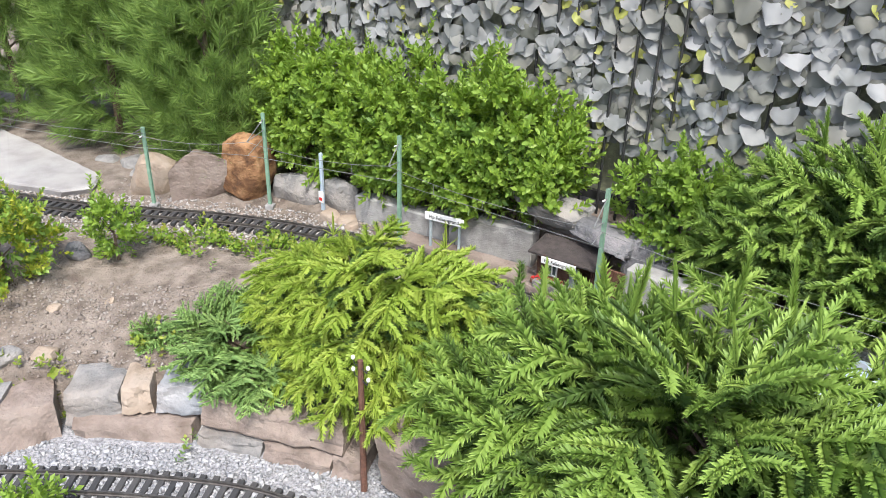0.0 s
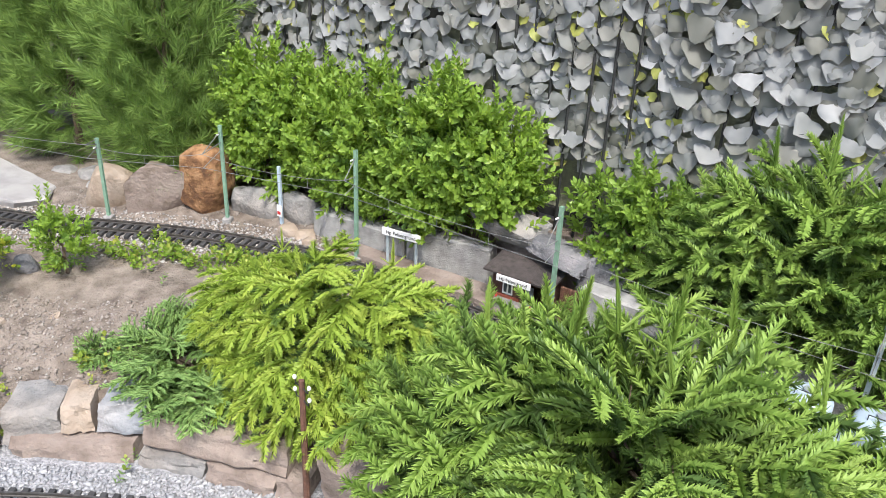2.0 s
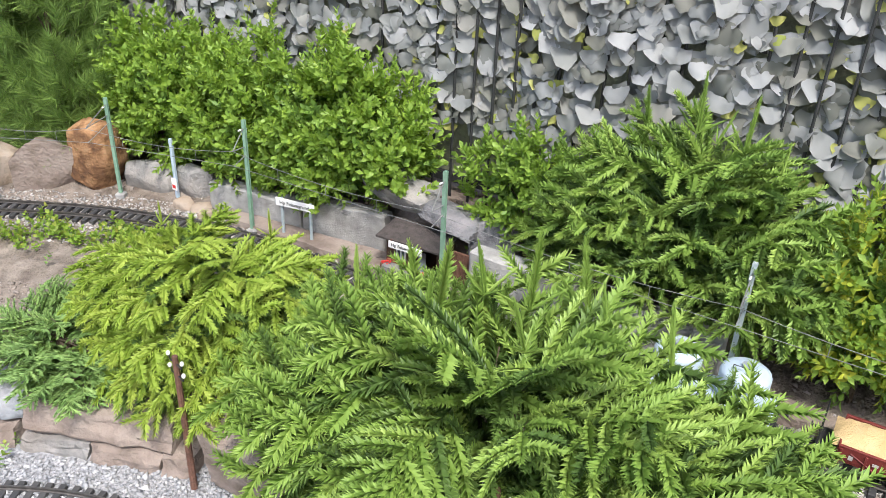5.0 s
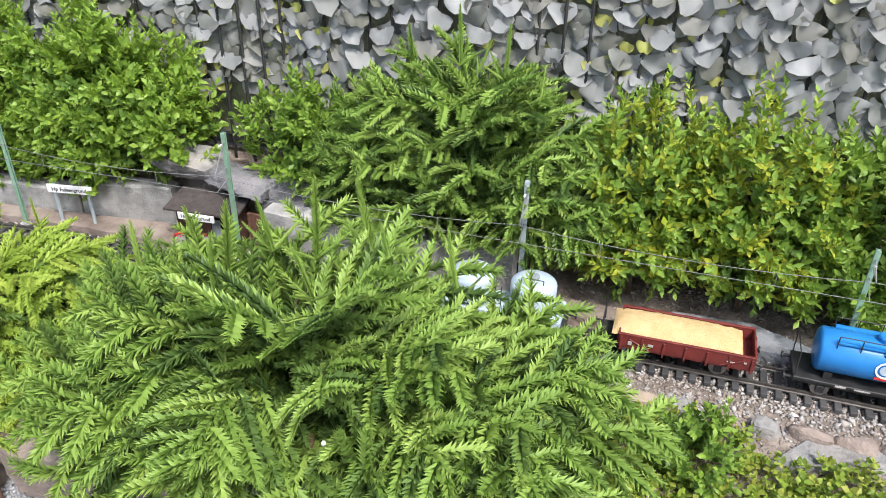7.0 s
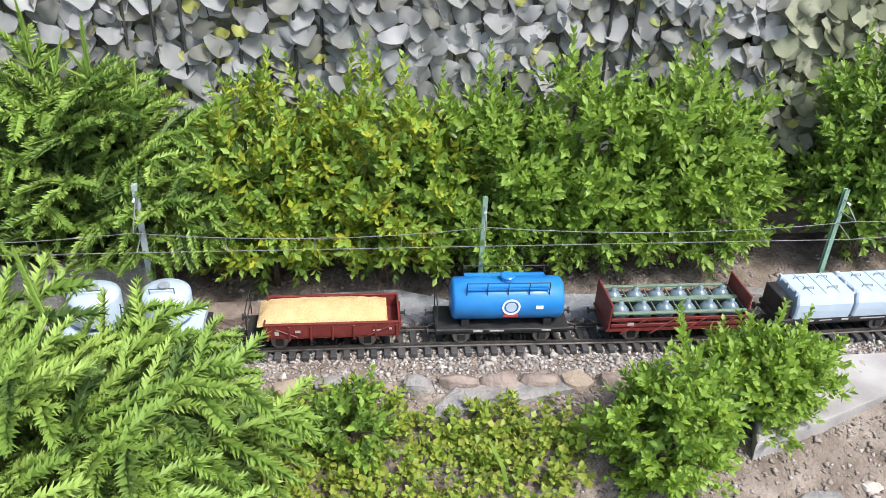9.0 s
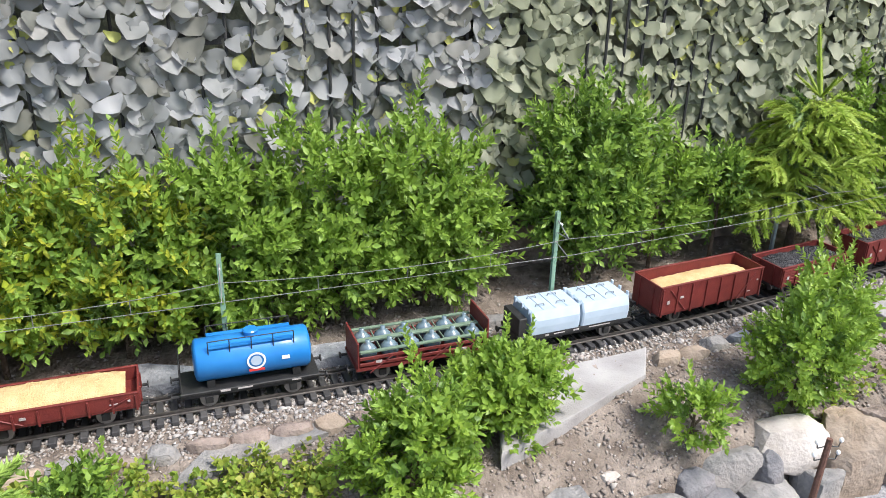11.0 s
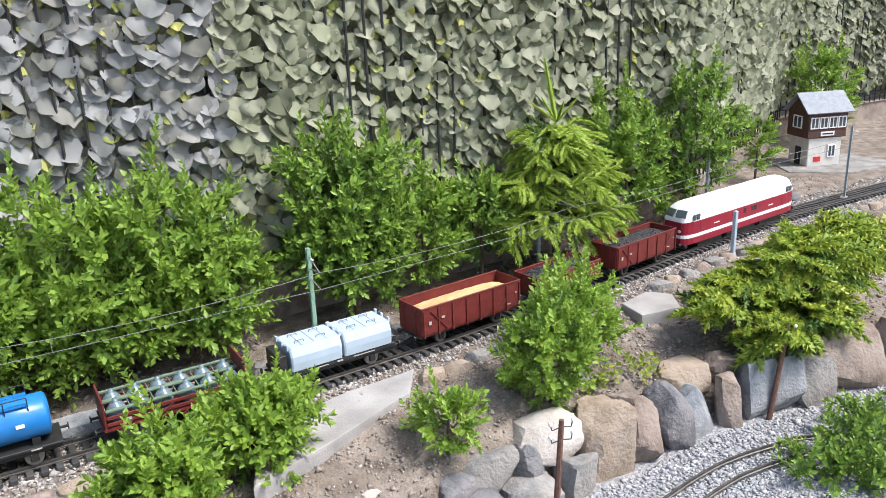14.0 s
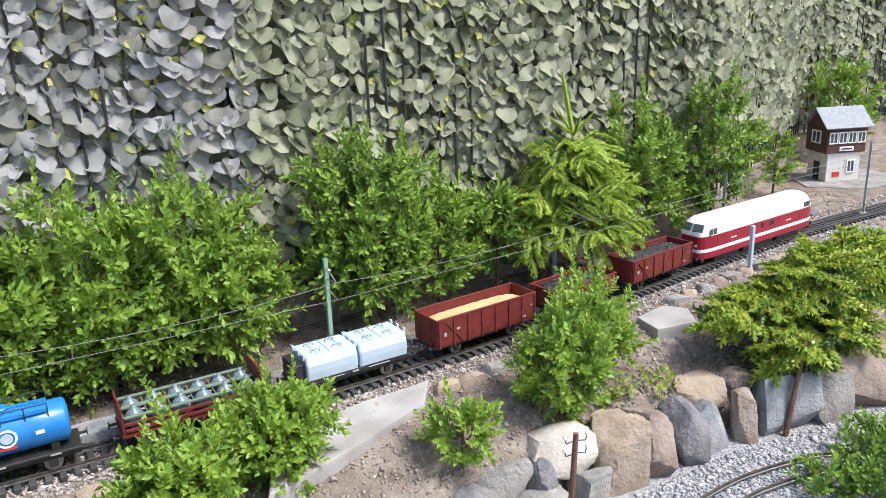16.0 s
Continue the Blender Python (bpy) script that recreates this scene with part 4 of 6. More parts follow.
bush(0.88, 2.06, 0, [(0, 0, 0.202, 0.12, 0.068, 0.151), (0.03, -0.009, 0.118, 0.11, 0.0544, 0.0672)], G2, "boxleaf", 10, 2700, big=True)
bush(1.24, 2.06, 0, [(0, 0, 0.232, 0.11, 0.068, 0.168), (0.02, -0.006, 0.168, 0.12, 0.0544, 0.0756)], "tall dark green box bush beside the track", "boxleaf_dark", 11, 2700, big=True)
bush(1.42, 2.07, 0, [(0, 0, 0.172, 0.092, 0.0544, 0.109)], G2, "boxleaf", 12, 2700, big=True)
bush(1.58, 2.06, 0, [(0, 0, 0.162, 0.0598, 0.0408, 0.0924)], "small dark green box bush beside the fir", "boxleaf_dark", 13, 2700, big=True)
bush(2.1, 2.1, 0, [(0, 0, 0.222, 0.12, 0.0612, 0.16)], "upright green box bush against the net", "boxleaf", 14, 1800)
bush(2.38, 2.1, 0, [(0, 0, 0.242, 0.129, 0.0612, 0.16)], "upright dark green box bush against the net", "boxleaf_dark", 15, 1800)
bush(3.72, 2.56, 0, [(0, 0, 0.232, 0.147, 0.068, 0.168)], "green bush behind the signal box", "boxleaf", 16, 1500)
bush(2.95, 2.3, 0, [(0, 0, 0.138, 0.046, 0.0272, 0.0756)], "small green bush at the foot of the fence", "boxleaf", 17, 1800)
bush(-1.545, 1.515, -0.02, [(0, 0, 0.075, 0.042, 0.04, 0.06)], "small round boxwood bush on bare soil", "boxleaf_fresh", 18, 2600, group="small shrubs", zmin=0.0)
bush(-1.66, 1.32, -0.03, [(0, 0, 0.1, 0.1, 0.08, 0.1)], "yellow-green shrub on bare soil", "boxleaf_yellow", 19, 2200, group="small shrubs", zmin=0.0)
bush(0.265, 1.655, -0.04, [(0, 0, 0.055, 0.035, 0.035, 0.045)], "small dark green shrub among creepers", "boxleaf_dark", 20, 4200, group="small shrubs", zmin=0.0)
bush(0.69, 1.6, -0.06, [(0, 0, 0.075, 0.07, 0.06, 0.065), (0.035, 0.02, 0.13, 0.04, 0.035, 0.04)], "bright green box shrub in front of the track", "boxleaf_fresh", 21, 4200, group="small shrubs", zmin=0.0)
bush(0.86, 1.68, -0.05, [(0, 0, 0.085, 0.06, 0.05, 0.065), (0.04, 0, 0.1, 0.055, 0.042, 0.045)], "bright green box shrub beside the stone slab", "boxleaf_fresh", 22, 4200, group="small shrubs", zmin=0.0)
bush(1.155, 1.57, -0.05, [(0, 0, 0.055, 0.036, 0.036, 0.03)], "small bright green box shrub on soil", "boxleaf_fresh", 23, 4200, group="small shrubs", zmin=0.0)
bush(1.4, 1.6, -0.05, [(0, 0, 0.11, 0.065, 0.055, 0.085), (0.14, 0.08, 0.11, 0.058, 0.05, 0.068)], "two-headed bright green box shrub on soil", "boxleaf_fresh", 24, 4200, group="small shrubs", zmin=0.0)
bush(-1.09, 1.035, LOWZ, [(0, 0, 0.03, 0.04, 0.03, 0.02)], "low bright green shrub beside the lower track", "boxleaf_fresh", 25, 2200, group="small shrubs", big=True, zmin=0.0)
bush(1.9, 1.215, LOWZ, [(0, 0, 0.015, 0.17, 0.09, 0.035), (-0.16, 0.03, 0.0, 0.09, 0.05, 0.03)], "low dark green shrub beside the lower track", "boxleaf_dark", 26, 2200, group="small shrubs", zmin=0.0)


def needle_shoot(seed, count=190, needle=0.115, width=0.0085, lean=0.8, flat=0.75):
    """A shoot of unit length with needles brushed forwards."""
    rng = np.random.default_rng(seed)
    chunks = [(np.array([(0.008, 0, 0), (-0.005, 0.008, 0), (-0.005, -0.008, 0), (0, 0, 1.0)]), np.array([[0, 1, 3], [1, 2, 3], [2, 0, 3]]), 1)]
    for i in range(count):
        t = 0.02 + 0.97 * (i + rng.random()) / count
        az = i * 2.39996 + rng.normal(0, 0.3)
        rad = np.array([math.cos(az), math.sin(az) * flat, 0])
        d = rad * math.sin(lean) + np.array([0, 0, math.cos(lean)]) + rng.normal(0, 0.08, 3)
        d *= needle * rng.uniform(0.8, 1.15) * (1 - 0.4 * max(0, t - 0.75) / 0.25) / np.linalg.norm(d)
        side = np.cross(d, rng.normal(size=3))
        side *= width / (np.linalg.norm(side) + 1e-9)
        o = np.array([0, 0, t])
        chunks.append((np.array([o + side, o + d, o - side]), np.array([[0, 1, 2]]), 0))
    return join(chunks)


def comb(a, d, up, length, rng, needle, lean=0.85, gap=0.032, curve=0.0, rows=(0.1, 3.04, 0.9, 2.25, -0.45, 3.6)):
    """One shoot: a stem clad in needles that point forwards, all of one piece."""
    side = np.cross(d, up)
    side /= np.linalg.norm(side)
    nrm = np.cross(side, d)
    n = max(6, int(length / gap))
    t = np.arange(n + 1) / n
    axis = a + d * (t * length)[:, None] - up * (curve * length * t * t)[:, None]
    # the stem with its scales: a slim three-sided body
    V, F = [axis], []
    body = needle * 0.26 * (1 - 0.8 * t ** 2)
    for az in (1.57, 3.67, 5.76):
        V.append(axis + (side * math.cos(az) + nrm * math.sin(az)) * body[:, None])
    m = n + 1
    for i in range(0, n, 3):
        e = min(i + 3, n)
        for r in range(3):
            p, q = m * (1 + r), m * (1 + (r + 1) % 3)
            F += [(p + i, p + e, q + i), (q + i, p + e, q + e)]
    k = 4 * m
    for i in range(n):
        env = min(1.0, 0.55 + t[i] * 3) * (1 - 0.45 * max(0, t[i] - 0.75) / 0.25)
        for r in range(3):
            az = rows[(2 * r + i) % len(rows)] + rng.normal(0, 0.2)
            w = lean * rng.uniform(0.8, 1.12) * (1 - 0.45 * t[i] ** 3)
            way = d * math.cos(w) + (side * math.cos(az) + nrm * math.sin(az)) * math.sin(w)
            tip = axis[i] + way * needle * env * rng.uniform(0.85, 1.12)
            V.append(np.array([axis[i] + d * needle * 0.17, tip]))
            F.append((m + i // 3 * 3, k, k + 1))
            k += 2
    return np.concatenate(V), np.array(F)


def spray(seed, droop=0.2, sides=9, needle=0.1, angle=0.85, lean=0.8, gap=0.032, reach=0.52, fall=0.0, old=0.3):
    """A fan of shoots on one twig of unit length along z, spread in the xz plane, y upwards. Slots: 0 fresh, 1 twig, 2
    older needles and painted inner shade.
    """
    rng = np.random.default_rng(seed)
    o, z, y = np.zeros(3), np.array((0.0, 0, 1)), np.array((0.0, 1, 0))
    chunks = [(*comb(np.array((0, 0, 0.45)), z, y, 0.55, rng, needle, lean, gap), 0), (*comb(o, z, y, 0.45, rng, needle * 0.9, lean, gap), 2)]
    for i in range(sides):
        t = 0.1 + 0.78 * i / (sides - 1)
        sg = 1 if i % 2 else -1
        w = angle * rng.uniform(0.8, 1.15)
        d = np.array((sg * math.sin(w), rng.normal(0.1, 0.16) - fall, math.cos(w)))
        d /= np.linalg.norm(d)
        ln = (reach * (1 - t) + 0.2) * rng.uniform(0.8, 1.2)
        chunks.append((*comb(np.array((0, 0, t)), d, y, ln, rng, needle, lean, gap, 0.15 + fall * 0.4), 2 if rng.random() < old * (1.3 - t) else 0))
    v, f, s = join(chunks)
    v[:, 1] -= droop * (v[:, 2] ** 2 + 0.7 * v[:, 0] ** 2)
    return v, f, s


SPRAYS = [spray(k, 0.1, 9, 0.075, 0.8, 0.85, 0.0145) for k in range(6)]
LACE = [spray(k + 40, 0.15, 9, 0.1, 0.75, 0.55, 0.04, 0.5, 0.0, 0.1) for k in range(5)]
BOUGHS = [spray(k + 80, 0.28, 8, 0.1, 0.85, 0.85, 0.019, 0.5, 0.15, 0.05) for k in range(6)]
FLAT = [spray(k + 60, 0.25, 9, 0.13, 0.8, 1.0, 0.04, 0.5, 0.05, 0.05) for k in range(5)]
rng = np.random.default_rng(8)
LEADERS = [comb(np.zeros(3), np.array((0.0, 0, 1)), np.array((0.0, 1, 0)), 1.0, rng, 0.13, 0.55, 0.018, rows=(0, 1.05, 2.1, 3.14, 4.2, 5.2)) for k in range(3)]


def conifer(name, x, y, z, height, label, main, seed, lobes, count, size, fans=SPRAYS, rise=0.25, out=0.5, leaders=(), trunk=0.012, inner=0.3, low=-0.35, group="conifers of the garden"):
    """A young conifer: stem, twigs, and overlapping fans of needle-clad shoots over uneven lobes (cx, cy, cz, rx, ry, rz)."""
    rng = np.random.default_rng(seed)
    root = thing(name, pose(x, y, z), label, "conifer", group)
    part("trunk", rod(B(), (0, 0, -0.02), (0, 0, height * 0.9), trunk, trunk * 0.3, 8), M["bark"], root)
    share = np.array([l[3] * l[5] + l[4] * l[5] + l[3] * l[4] for l in lobes])
    share = share / share.sum()
    O, Z, Y, L, K = [], [], [], [], []
    for (cx, cy, cz, rx, ry, rz), part_of in zip(lobes, share):
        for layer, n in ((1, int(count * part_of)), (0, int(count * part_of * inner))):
            i = np.arange(n) + 0.5
            ct = 1 - (1 - low) * i / n
            az = i * 2.39996 + seed
            st = np.sqrt(1 - ct * ct)
            d = np.column_stack([st * np.cos(az), st * np.sin(az), ct]) + rng.normal(0, 0.1, (n, 3))
            d /= np.linalg.norm(d, axis=1, keepdims=True)
            for g in d:
                w = noise.noise(Vector(g * 2.2) + Vector((seed * 1.7, cx * 5, cz * 3)))
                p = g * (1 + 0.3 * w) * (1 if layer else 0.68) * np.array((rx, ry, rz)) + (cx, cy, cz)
                nrm = g / np.array((rx, ry, rz))
                nrm /= np.linalg.norm(nrm)
                hor = np.array((p[0], p[1] * 1.3, 0))
                hor /= np.linalg.norm(hor) + 0.04
                way = hor + nrm * out + (0, 0, rise) + rng.normal(0, 0.2, 3)
                way /= np.linalg.norm(way)
                top = nrm * 0.7 + (0, -0.2, 0.8) + rng.normal(0, 0.2, 3)
                top -= way * (top @ way)
                top /= np.linalg.norm(top)
                ln = rng.uniform(*size)
                O.append(p - way * ln * 0.72)
                Z.append(way)
                Y.append(top)
                L.append(ln)
                K.append(layer)
    O, Z, Y, L, K = np.array(O), np.array(Z), np.array(Y), np.array(L), np.array(K)
    R = np.stack([np.cross(Y, Z), Y, Z], 2) * L[:, None, None]
    pick = rng.integers(0, len(fans), len(O))
    chunks = []
    for i, (v, f, s) in enumerate(fans):
        sel = pick == i
        vv, ff = scatter(v, f, R[sel], O[sel])
        # the inner layer turns wholly dark: crown shade painted by needle colour
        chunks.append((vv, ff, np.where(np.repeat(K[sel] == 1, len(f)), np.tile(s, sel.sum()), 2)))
    for k, (lx, ly, lz, ln) in enumerate(leaders):
        d = np.array((rng.normal(0, 0.13), rng.normal(0, 0.13), 1.0))
        shoots = [(d, ln)] + [(np.array((math.cos(j * 1.4 + k), math.sin(j * 1.4 + k), 0.75)), ln * rng.uniform(0.4, 0.65)) for j in range(4)]
        for way, l2 in shoots:
            v, f = LEADERS[k % 3]
            vv, ff = scatter(v, f, frames_of(way[None], rng) * l2 , np.array([[lx, ly, lz]]))
            chunks.append((vv, ff, 0))
    v, f, s = join(chunks)
    me = soup("needles", v, f, s)
    for m in (main, "bark", "needle_old_shaded"):
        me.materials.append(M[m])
    wood = B()
    for i in range(0, len(O), 4):
        rod(wood, (0, 0, max(0.0, min(height * 0.85, O[i][2] * 0.8))), O[i], 0.003, 0.0015, 5)
        rod(wood, O[i], O[i] + Z[i] * L[i] * 0.5, 0.0015, 0.0007, 4)
    tagged(part("branch_frame", wood, M["bark"], root), kind="stuff")
    tagged(part("needles", me, None, root), kind="stuff")
    return root


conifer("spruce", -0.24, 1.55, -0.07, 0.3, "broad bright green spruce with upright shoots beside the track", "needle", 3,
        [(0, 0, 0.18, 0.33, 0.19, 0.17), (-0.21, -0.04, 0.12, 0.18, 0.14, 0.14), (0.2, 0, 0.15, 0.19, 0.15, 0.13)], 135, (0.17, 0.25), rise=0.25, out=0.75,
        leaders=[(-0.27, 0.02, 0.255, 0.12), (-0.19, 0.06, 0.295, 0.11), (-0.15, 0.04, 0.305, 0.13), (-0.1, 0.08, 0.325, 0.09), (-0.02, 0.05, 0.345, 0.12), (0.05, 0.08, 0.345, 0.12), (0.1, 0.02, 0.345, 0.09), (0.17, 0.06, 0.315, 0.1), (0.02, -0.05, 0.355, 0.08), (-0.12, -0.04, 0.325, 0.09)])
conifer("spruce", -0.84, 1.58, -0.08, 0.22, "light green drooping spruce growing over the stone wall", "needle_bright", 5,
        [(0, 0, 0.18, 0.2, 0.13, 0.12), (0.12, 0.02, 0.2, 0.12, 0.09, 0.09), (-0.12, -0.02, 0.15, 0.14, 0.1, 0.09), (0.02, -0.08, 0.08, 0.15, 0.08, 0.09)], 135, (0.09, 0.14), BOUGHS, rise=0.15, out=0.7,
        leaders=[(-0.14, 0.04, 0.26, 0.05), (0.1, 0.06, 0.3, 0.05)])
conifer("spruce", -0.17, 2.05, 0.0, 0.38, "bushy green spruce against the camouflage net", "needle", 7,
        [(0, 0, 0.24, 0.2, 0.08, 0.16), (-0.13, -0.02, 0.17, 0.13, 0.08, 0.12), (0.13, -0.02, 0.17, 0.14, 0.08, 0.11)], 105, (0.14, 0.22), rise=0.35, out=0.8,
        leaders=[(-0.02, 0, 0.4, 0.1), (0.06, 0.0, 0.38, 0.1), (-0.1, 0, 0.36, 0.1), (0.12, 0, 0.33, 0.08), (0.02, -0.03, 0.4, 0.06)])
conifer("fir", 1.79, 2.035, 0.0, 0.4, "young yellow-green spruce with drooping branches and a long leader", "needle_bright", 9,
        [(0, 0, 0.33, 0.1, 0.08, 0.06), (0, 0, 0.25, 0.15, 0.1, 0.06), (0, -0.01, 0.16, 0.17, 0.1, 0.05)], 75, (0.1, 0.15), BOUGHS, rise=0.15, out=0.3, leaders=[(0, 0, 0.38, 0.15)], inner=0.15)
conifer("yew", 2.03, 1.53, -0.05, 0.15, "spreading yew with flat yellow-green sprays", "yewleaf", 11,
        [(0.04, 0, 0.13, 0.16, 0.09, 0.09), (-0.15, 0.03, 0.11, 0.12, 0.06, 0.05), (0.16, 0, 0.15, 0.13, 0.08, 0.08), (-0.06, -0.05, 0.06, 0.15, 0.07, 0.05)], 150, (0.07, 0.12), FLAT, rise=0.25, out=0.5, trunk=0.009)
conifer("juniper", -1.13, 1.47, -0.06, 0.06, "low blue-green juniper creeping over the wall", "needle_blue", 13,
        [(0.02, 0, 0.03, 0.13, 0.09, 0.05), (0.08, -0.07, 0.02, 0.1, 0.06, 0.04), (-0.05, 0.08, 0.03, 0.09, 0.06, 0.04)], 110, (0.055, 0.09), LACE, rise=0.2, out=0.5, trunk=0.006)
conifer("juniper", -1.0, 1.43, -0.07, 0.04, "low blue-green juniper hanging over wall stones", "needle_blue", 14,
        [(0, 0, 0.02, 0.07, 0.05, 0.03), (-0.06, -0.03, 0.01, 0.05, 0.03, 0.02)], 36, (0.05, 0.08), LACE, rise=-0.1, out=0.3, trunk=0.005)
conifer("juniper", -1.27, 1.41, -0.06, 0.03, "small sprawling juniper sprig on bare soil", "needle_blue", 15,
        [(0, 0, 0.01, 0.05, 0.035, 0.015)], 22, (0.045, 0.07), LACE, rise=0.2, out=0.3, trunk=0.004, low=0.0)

PINE = [needle_shoot(s + 30, 56, 0.6, 0.016, 0.6, 1.0) for s in range(4)]


def pine(x, y, z, lobes, seed, label):
    root = thing("pine", pose(x, y, z), label, "pine", "pines behind the path")
    limbs(root, (0, 0, -0.02), [(l[0], l[1], l[2]) for l in lobes], 0.012, seed)
    crown("crown", lobes, 900, [M["needle_pine"], M["bark"]], seed, root, [(v, f, s) for v, f, s in PINE], up=0.9, inner=0.4, zmin=0.03, scale=(0.06, 0.1))


pine(-1.82, 2.0, -0.05, [(0, 0, 0.3, 0.19, 0.13, 0.26), (0.08, 0.0, 0.16, 0.14, 0.1, 0.12), (0, 0.04, 0.62, 0.16, 0.1, 0.25)], 1, "dark green pine with long soft needles beside the fence")
pine(-2.2, 1.96, -0.06, [(0, 0, 0.32, 0.22, 0.14, 0.25), (-0.02, 0.03, 0.62, 0.2, 0.12, 0.25)], 2, "dark green pine with long soft needles behind the path")
pine(-2.62, 1.88, -0.06, [(0, 0, 0.34, 0.25, 0.16, 0.27), (0, 0, 0.65, 0.22, 0.14, 0.25)], 3, "dark green pine with long soft needles behind the path")


def creeper(name, spots, seed, label, material="creeper", per=4600):
    """Mats of small leaves that follow the ground; spots are (x, y, rx, ry)."""
    rng = np.random.default_rng(seed)
    P = []
    for x, y, rx, ry in spots:
        n = int(per * math.pi * rx * ry)
        a, r = rng.uniform(0, 2 * math.pi, n), np.sqrt(rng.random(n)) * rng.uniform(0.6, 1.1, n)
        P.append(np.column_stack([x + rx * r * np.cos(a), y + ry * r * np.sin(a)]))
    P = np.concatenate(P)
    z = ground_z(P[:, 0], P[:, 1])
    P = np.column_stack([P, z + rng.uniform(0.0, 0.012, len(P))])
    D = np.column_stack([rng.normal(0, 0.6, len(P)), rng.normal(-0.2, 0.6, len(P)), np.ones(len(P))])
    pick = rng.integers(0, len(CREEP_SPRIGS), len(P))
    chunks = []
    for i, (v, f, s) in enumerate(CREEP_SPRIGS):
        sel = pick == i
        vv, ff = scatter(v, f, frames_of(D[sel], rng) * rng.uniform(0.6, 1.1, (sel.sum(), 1, 1)), P[sel])
        chunks.append((vv, ff, np.tile(s, sel.sum())))
    v, f, s = join(chunks)
    me = soup(name, v, f, s)
    me.materials.append(M[material])
    me.materials.append(M["creeper"])
    return tagged(part(name, me, None), label, "ground cover", kind="stuff")


creeper("ground_cover", [(0.36, 1.61, 0.22, 0.12), (0.22, 1.72, 0.12, 0.05), (0.5, 1.65, 0.12, 0.08), (0.12, 1.6, 0.12, 0.1)], 1, "dense yellow-green creeping plants covering the bank")
creeper("ground_cover", [(-1.4, 1.7, 0.14, 0.035), (-1.28, 1.76, 0.1, 0.04), (-1.5, 1.63, 0.1, 0.03)], 2, "low green creeping plants beside the curve of the track", "boxleaf")
creeper("ground_cover", [(-1.33, 1.22, 0.05, 0.06), (-1.42, 1.16, 0.06, 0.05), (-1.23, 1.36, 0.05, 0.03)], 3, "green moss and creepers between the stones", "creeper", 2000)
creeper("ground_cover", [(1.58, 1.585, 0.09, 0.03), (1.62, 1.53, 0.03, 0.05), (1.47, 1.57, 0.05, 0.03), (1.95, 1.66, 0.08, 0.05)], 4, "thin green creepers over the wall stones", "creeper", 1800)
creeper("ground_cover", [(-1.24, 1.42, 0.05, 0.03), (-1.33, 1.6, 0.02, 0.02), (-1.05, 1.29, 0.02, 0.04)], 5, "tufts of green weeds on bare soil", "needle_blue", 1400)


# ---- masts, wires and telegraph poles ----
MASTS = [(-1.705, 1.725, 0.205, "mast_green"), (-1.477, 1.904, 0.244, "mast_green"), (-1.088, 1.945, 0.262, "mast_green"), (-0.592, 1.944, 0.27, "mast_green"), (-0.043, 1.934, 0.262, "mast_grey"), (0.483, 1.93, 0.23, "mast_green"), (1.075, 1.905, 0.242, "mast_green"), (1.722, 2.02, 0.24, "mast_grey"), (2.4, 2.07, 0.24, "mast_grey"), (2.98, 1.985, 0.24, "mast_grey")]
HANG = []
for x, y, h, kind in MASTS:
    i = int(np.argmin(np.hypot(TRACK[:, 0] - x, TRACK[:, 1] - y)))
    c = Vector((TRACK[i, 0] - x, TRACK[i, 1] - y, 0))
    reach = c.length
    root = thing("catenary_mast", pose(x, y, 0, 0, 0, math.degrees(math.atan2(c.y, c.x))), "slim green catenary mast with a wire bracket" if kind == "mast_green" else "slim grey-green catenary mast with a wire bracket", "catenary mast", "catenary masts along the track")
    bm = B()
    box(bm, -0.0035, -0.0022, -0.004, 0.004, -0.02, h, 0.0003)
    box(bm, 0.0022, 0.0035, -0.004, 0.004, -0.02, h, 0.0003)
    box(bm, -0.0022, 0.0022, -0.001, 0.001, -0.02, h)
    part("post", bm, M[kind], root)
    part("foot", box(B(), -0.011, 0.011, -0.011, 0.011, -0.02, 0.006, 0.002), M["concrete"], root)
    za, zb = 0.205, 0.172
    part("upper_arm", rod(B(), (0, 0, h - 0.015), (reach * 0.9, 0, za), 0.0011, seg=6), M["wire"], root)
    part("lower_arm", rod(B(), (0, 0, zb + 0.03), (reach * 0.9, 0, za), 0.0011, seg=6), M["wire"], root)
    part("steady_arm", rod(B(), (0, 0, zb + 0.012), (reach * 0.9, 0, zb), 0.0009, seg=6), M["wire"], root)
    bm = B()
    for k in range(3):
        bmesh.ops.create_cone(bm, cap_ends=True, segments=10, radius1=0.0018, radius2=0.0018, depth=0.0012, matrix=Matrix.Translation((0.012 + k * 0.003, 0, h - 0.019)) @ Matrix.Rotation(1.57, 4, "Y"))
    part("insulator", bm, M["porcelain"], root)
    p = Vector((x, y, 0)) + c * 0.9
    HANG.append((p.x, p.y))
HANG = [(-2.4, 1.47)] + HANG + [(4.1, 1.95)]


def wire_line(name, za, sag, label):
    cu = B()
    for (ax, ay), (bx, by) in zip(HANG, HANG[1:]):
        last = None
        for i in range(9):
            t = i / 8
            q = Vector((ax + (bx - ax) * t, ay + (by - ay) * t, za - sag * 4 * t * (1 - t)))
            if last:
                rod(cu, last, q, 0.0006, seg=5)
            last = q
    return tagged(part(name, cu, M["wire"]), label, "overhead wire")


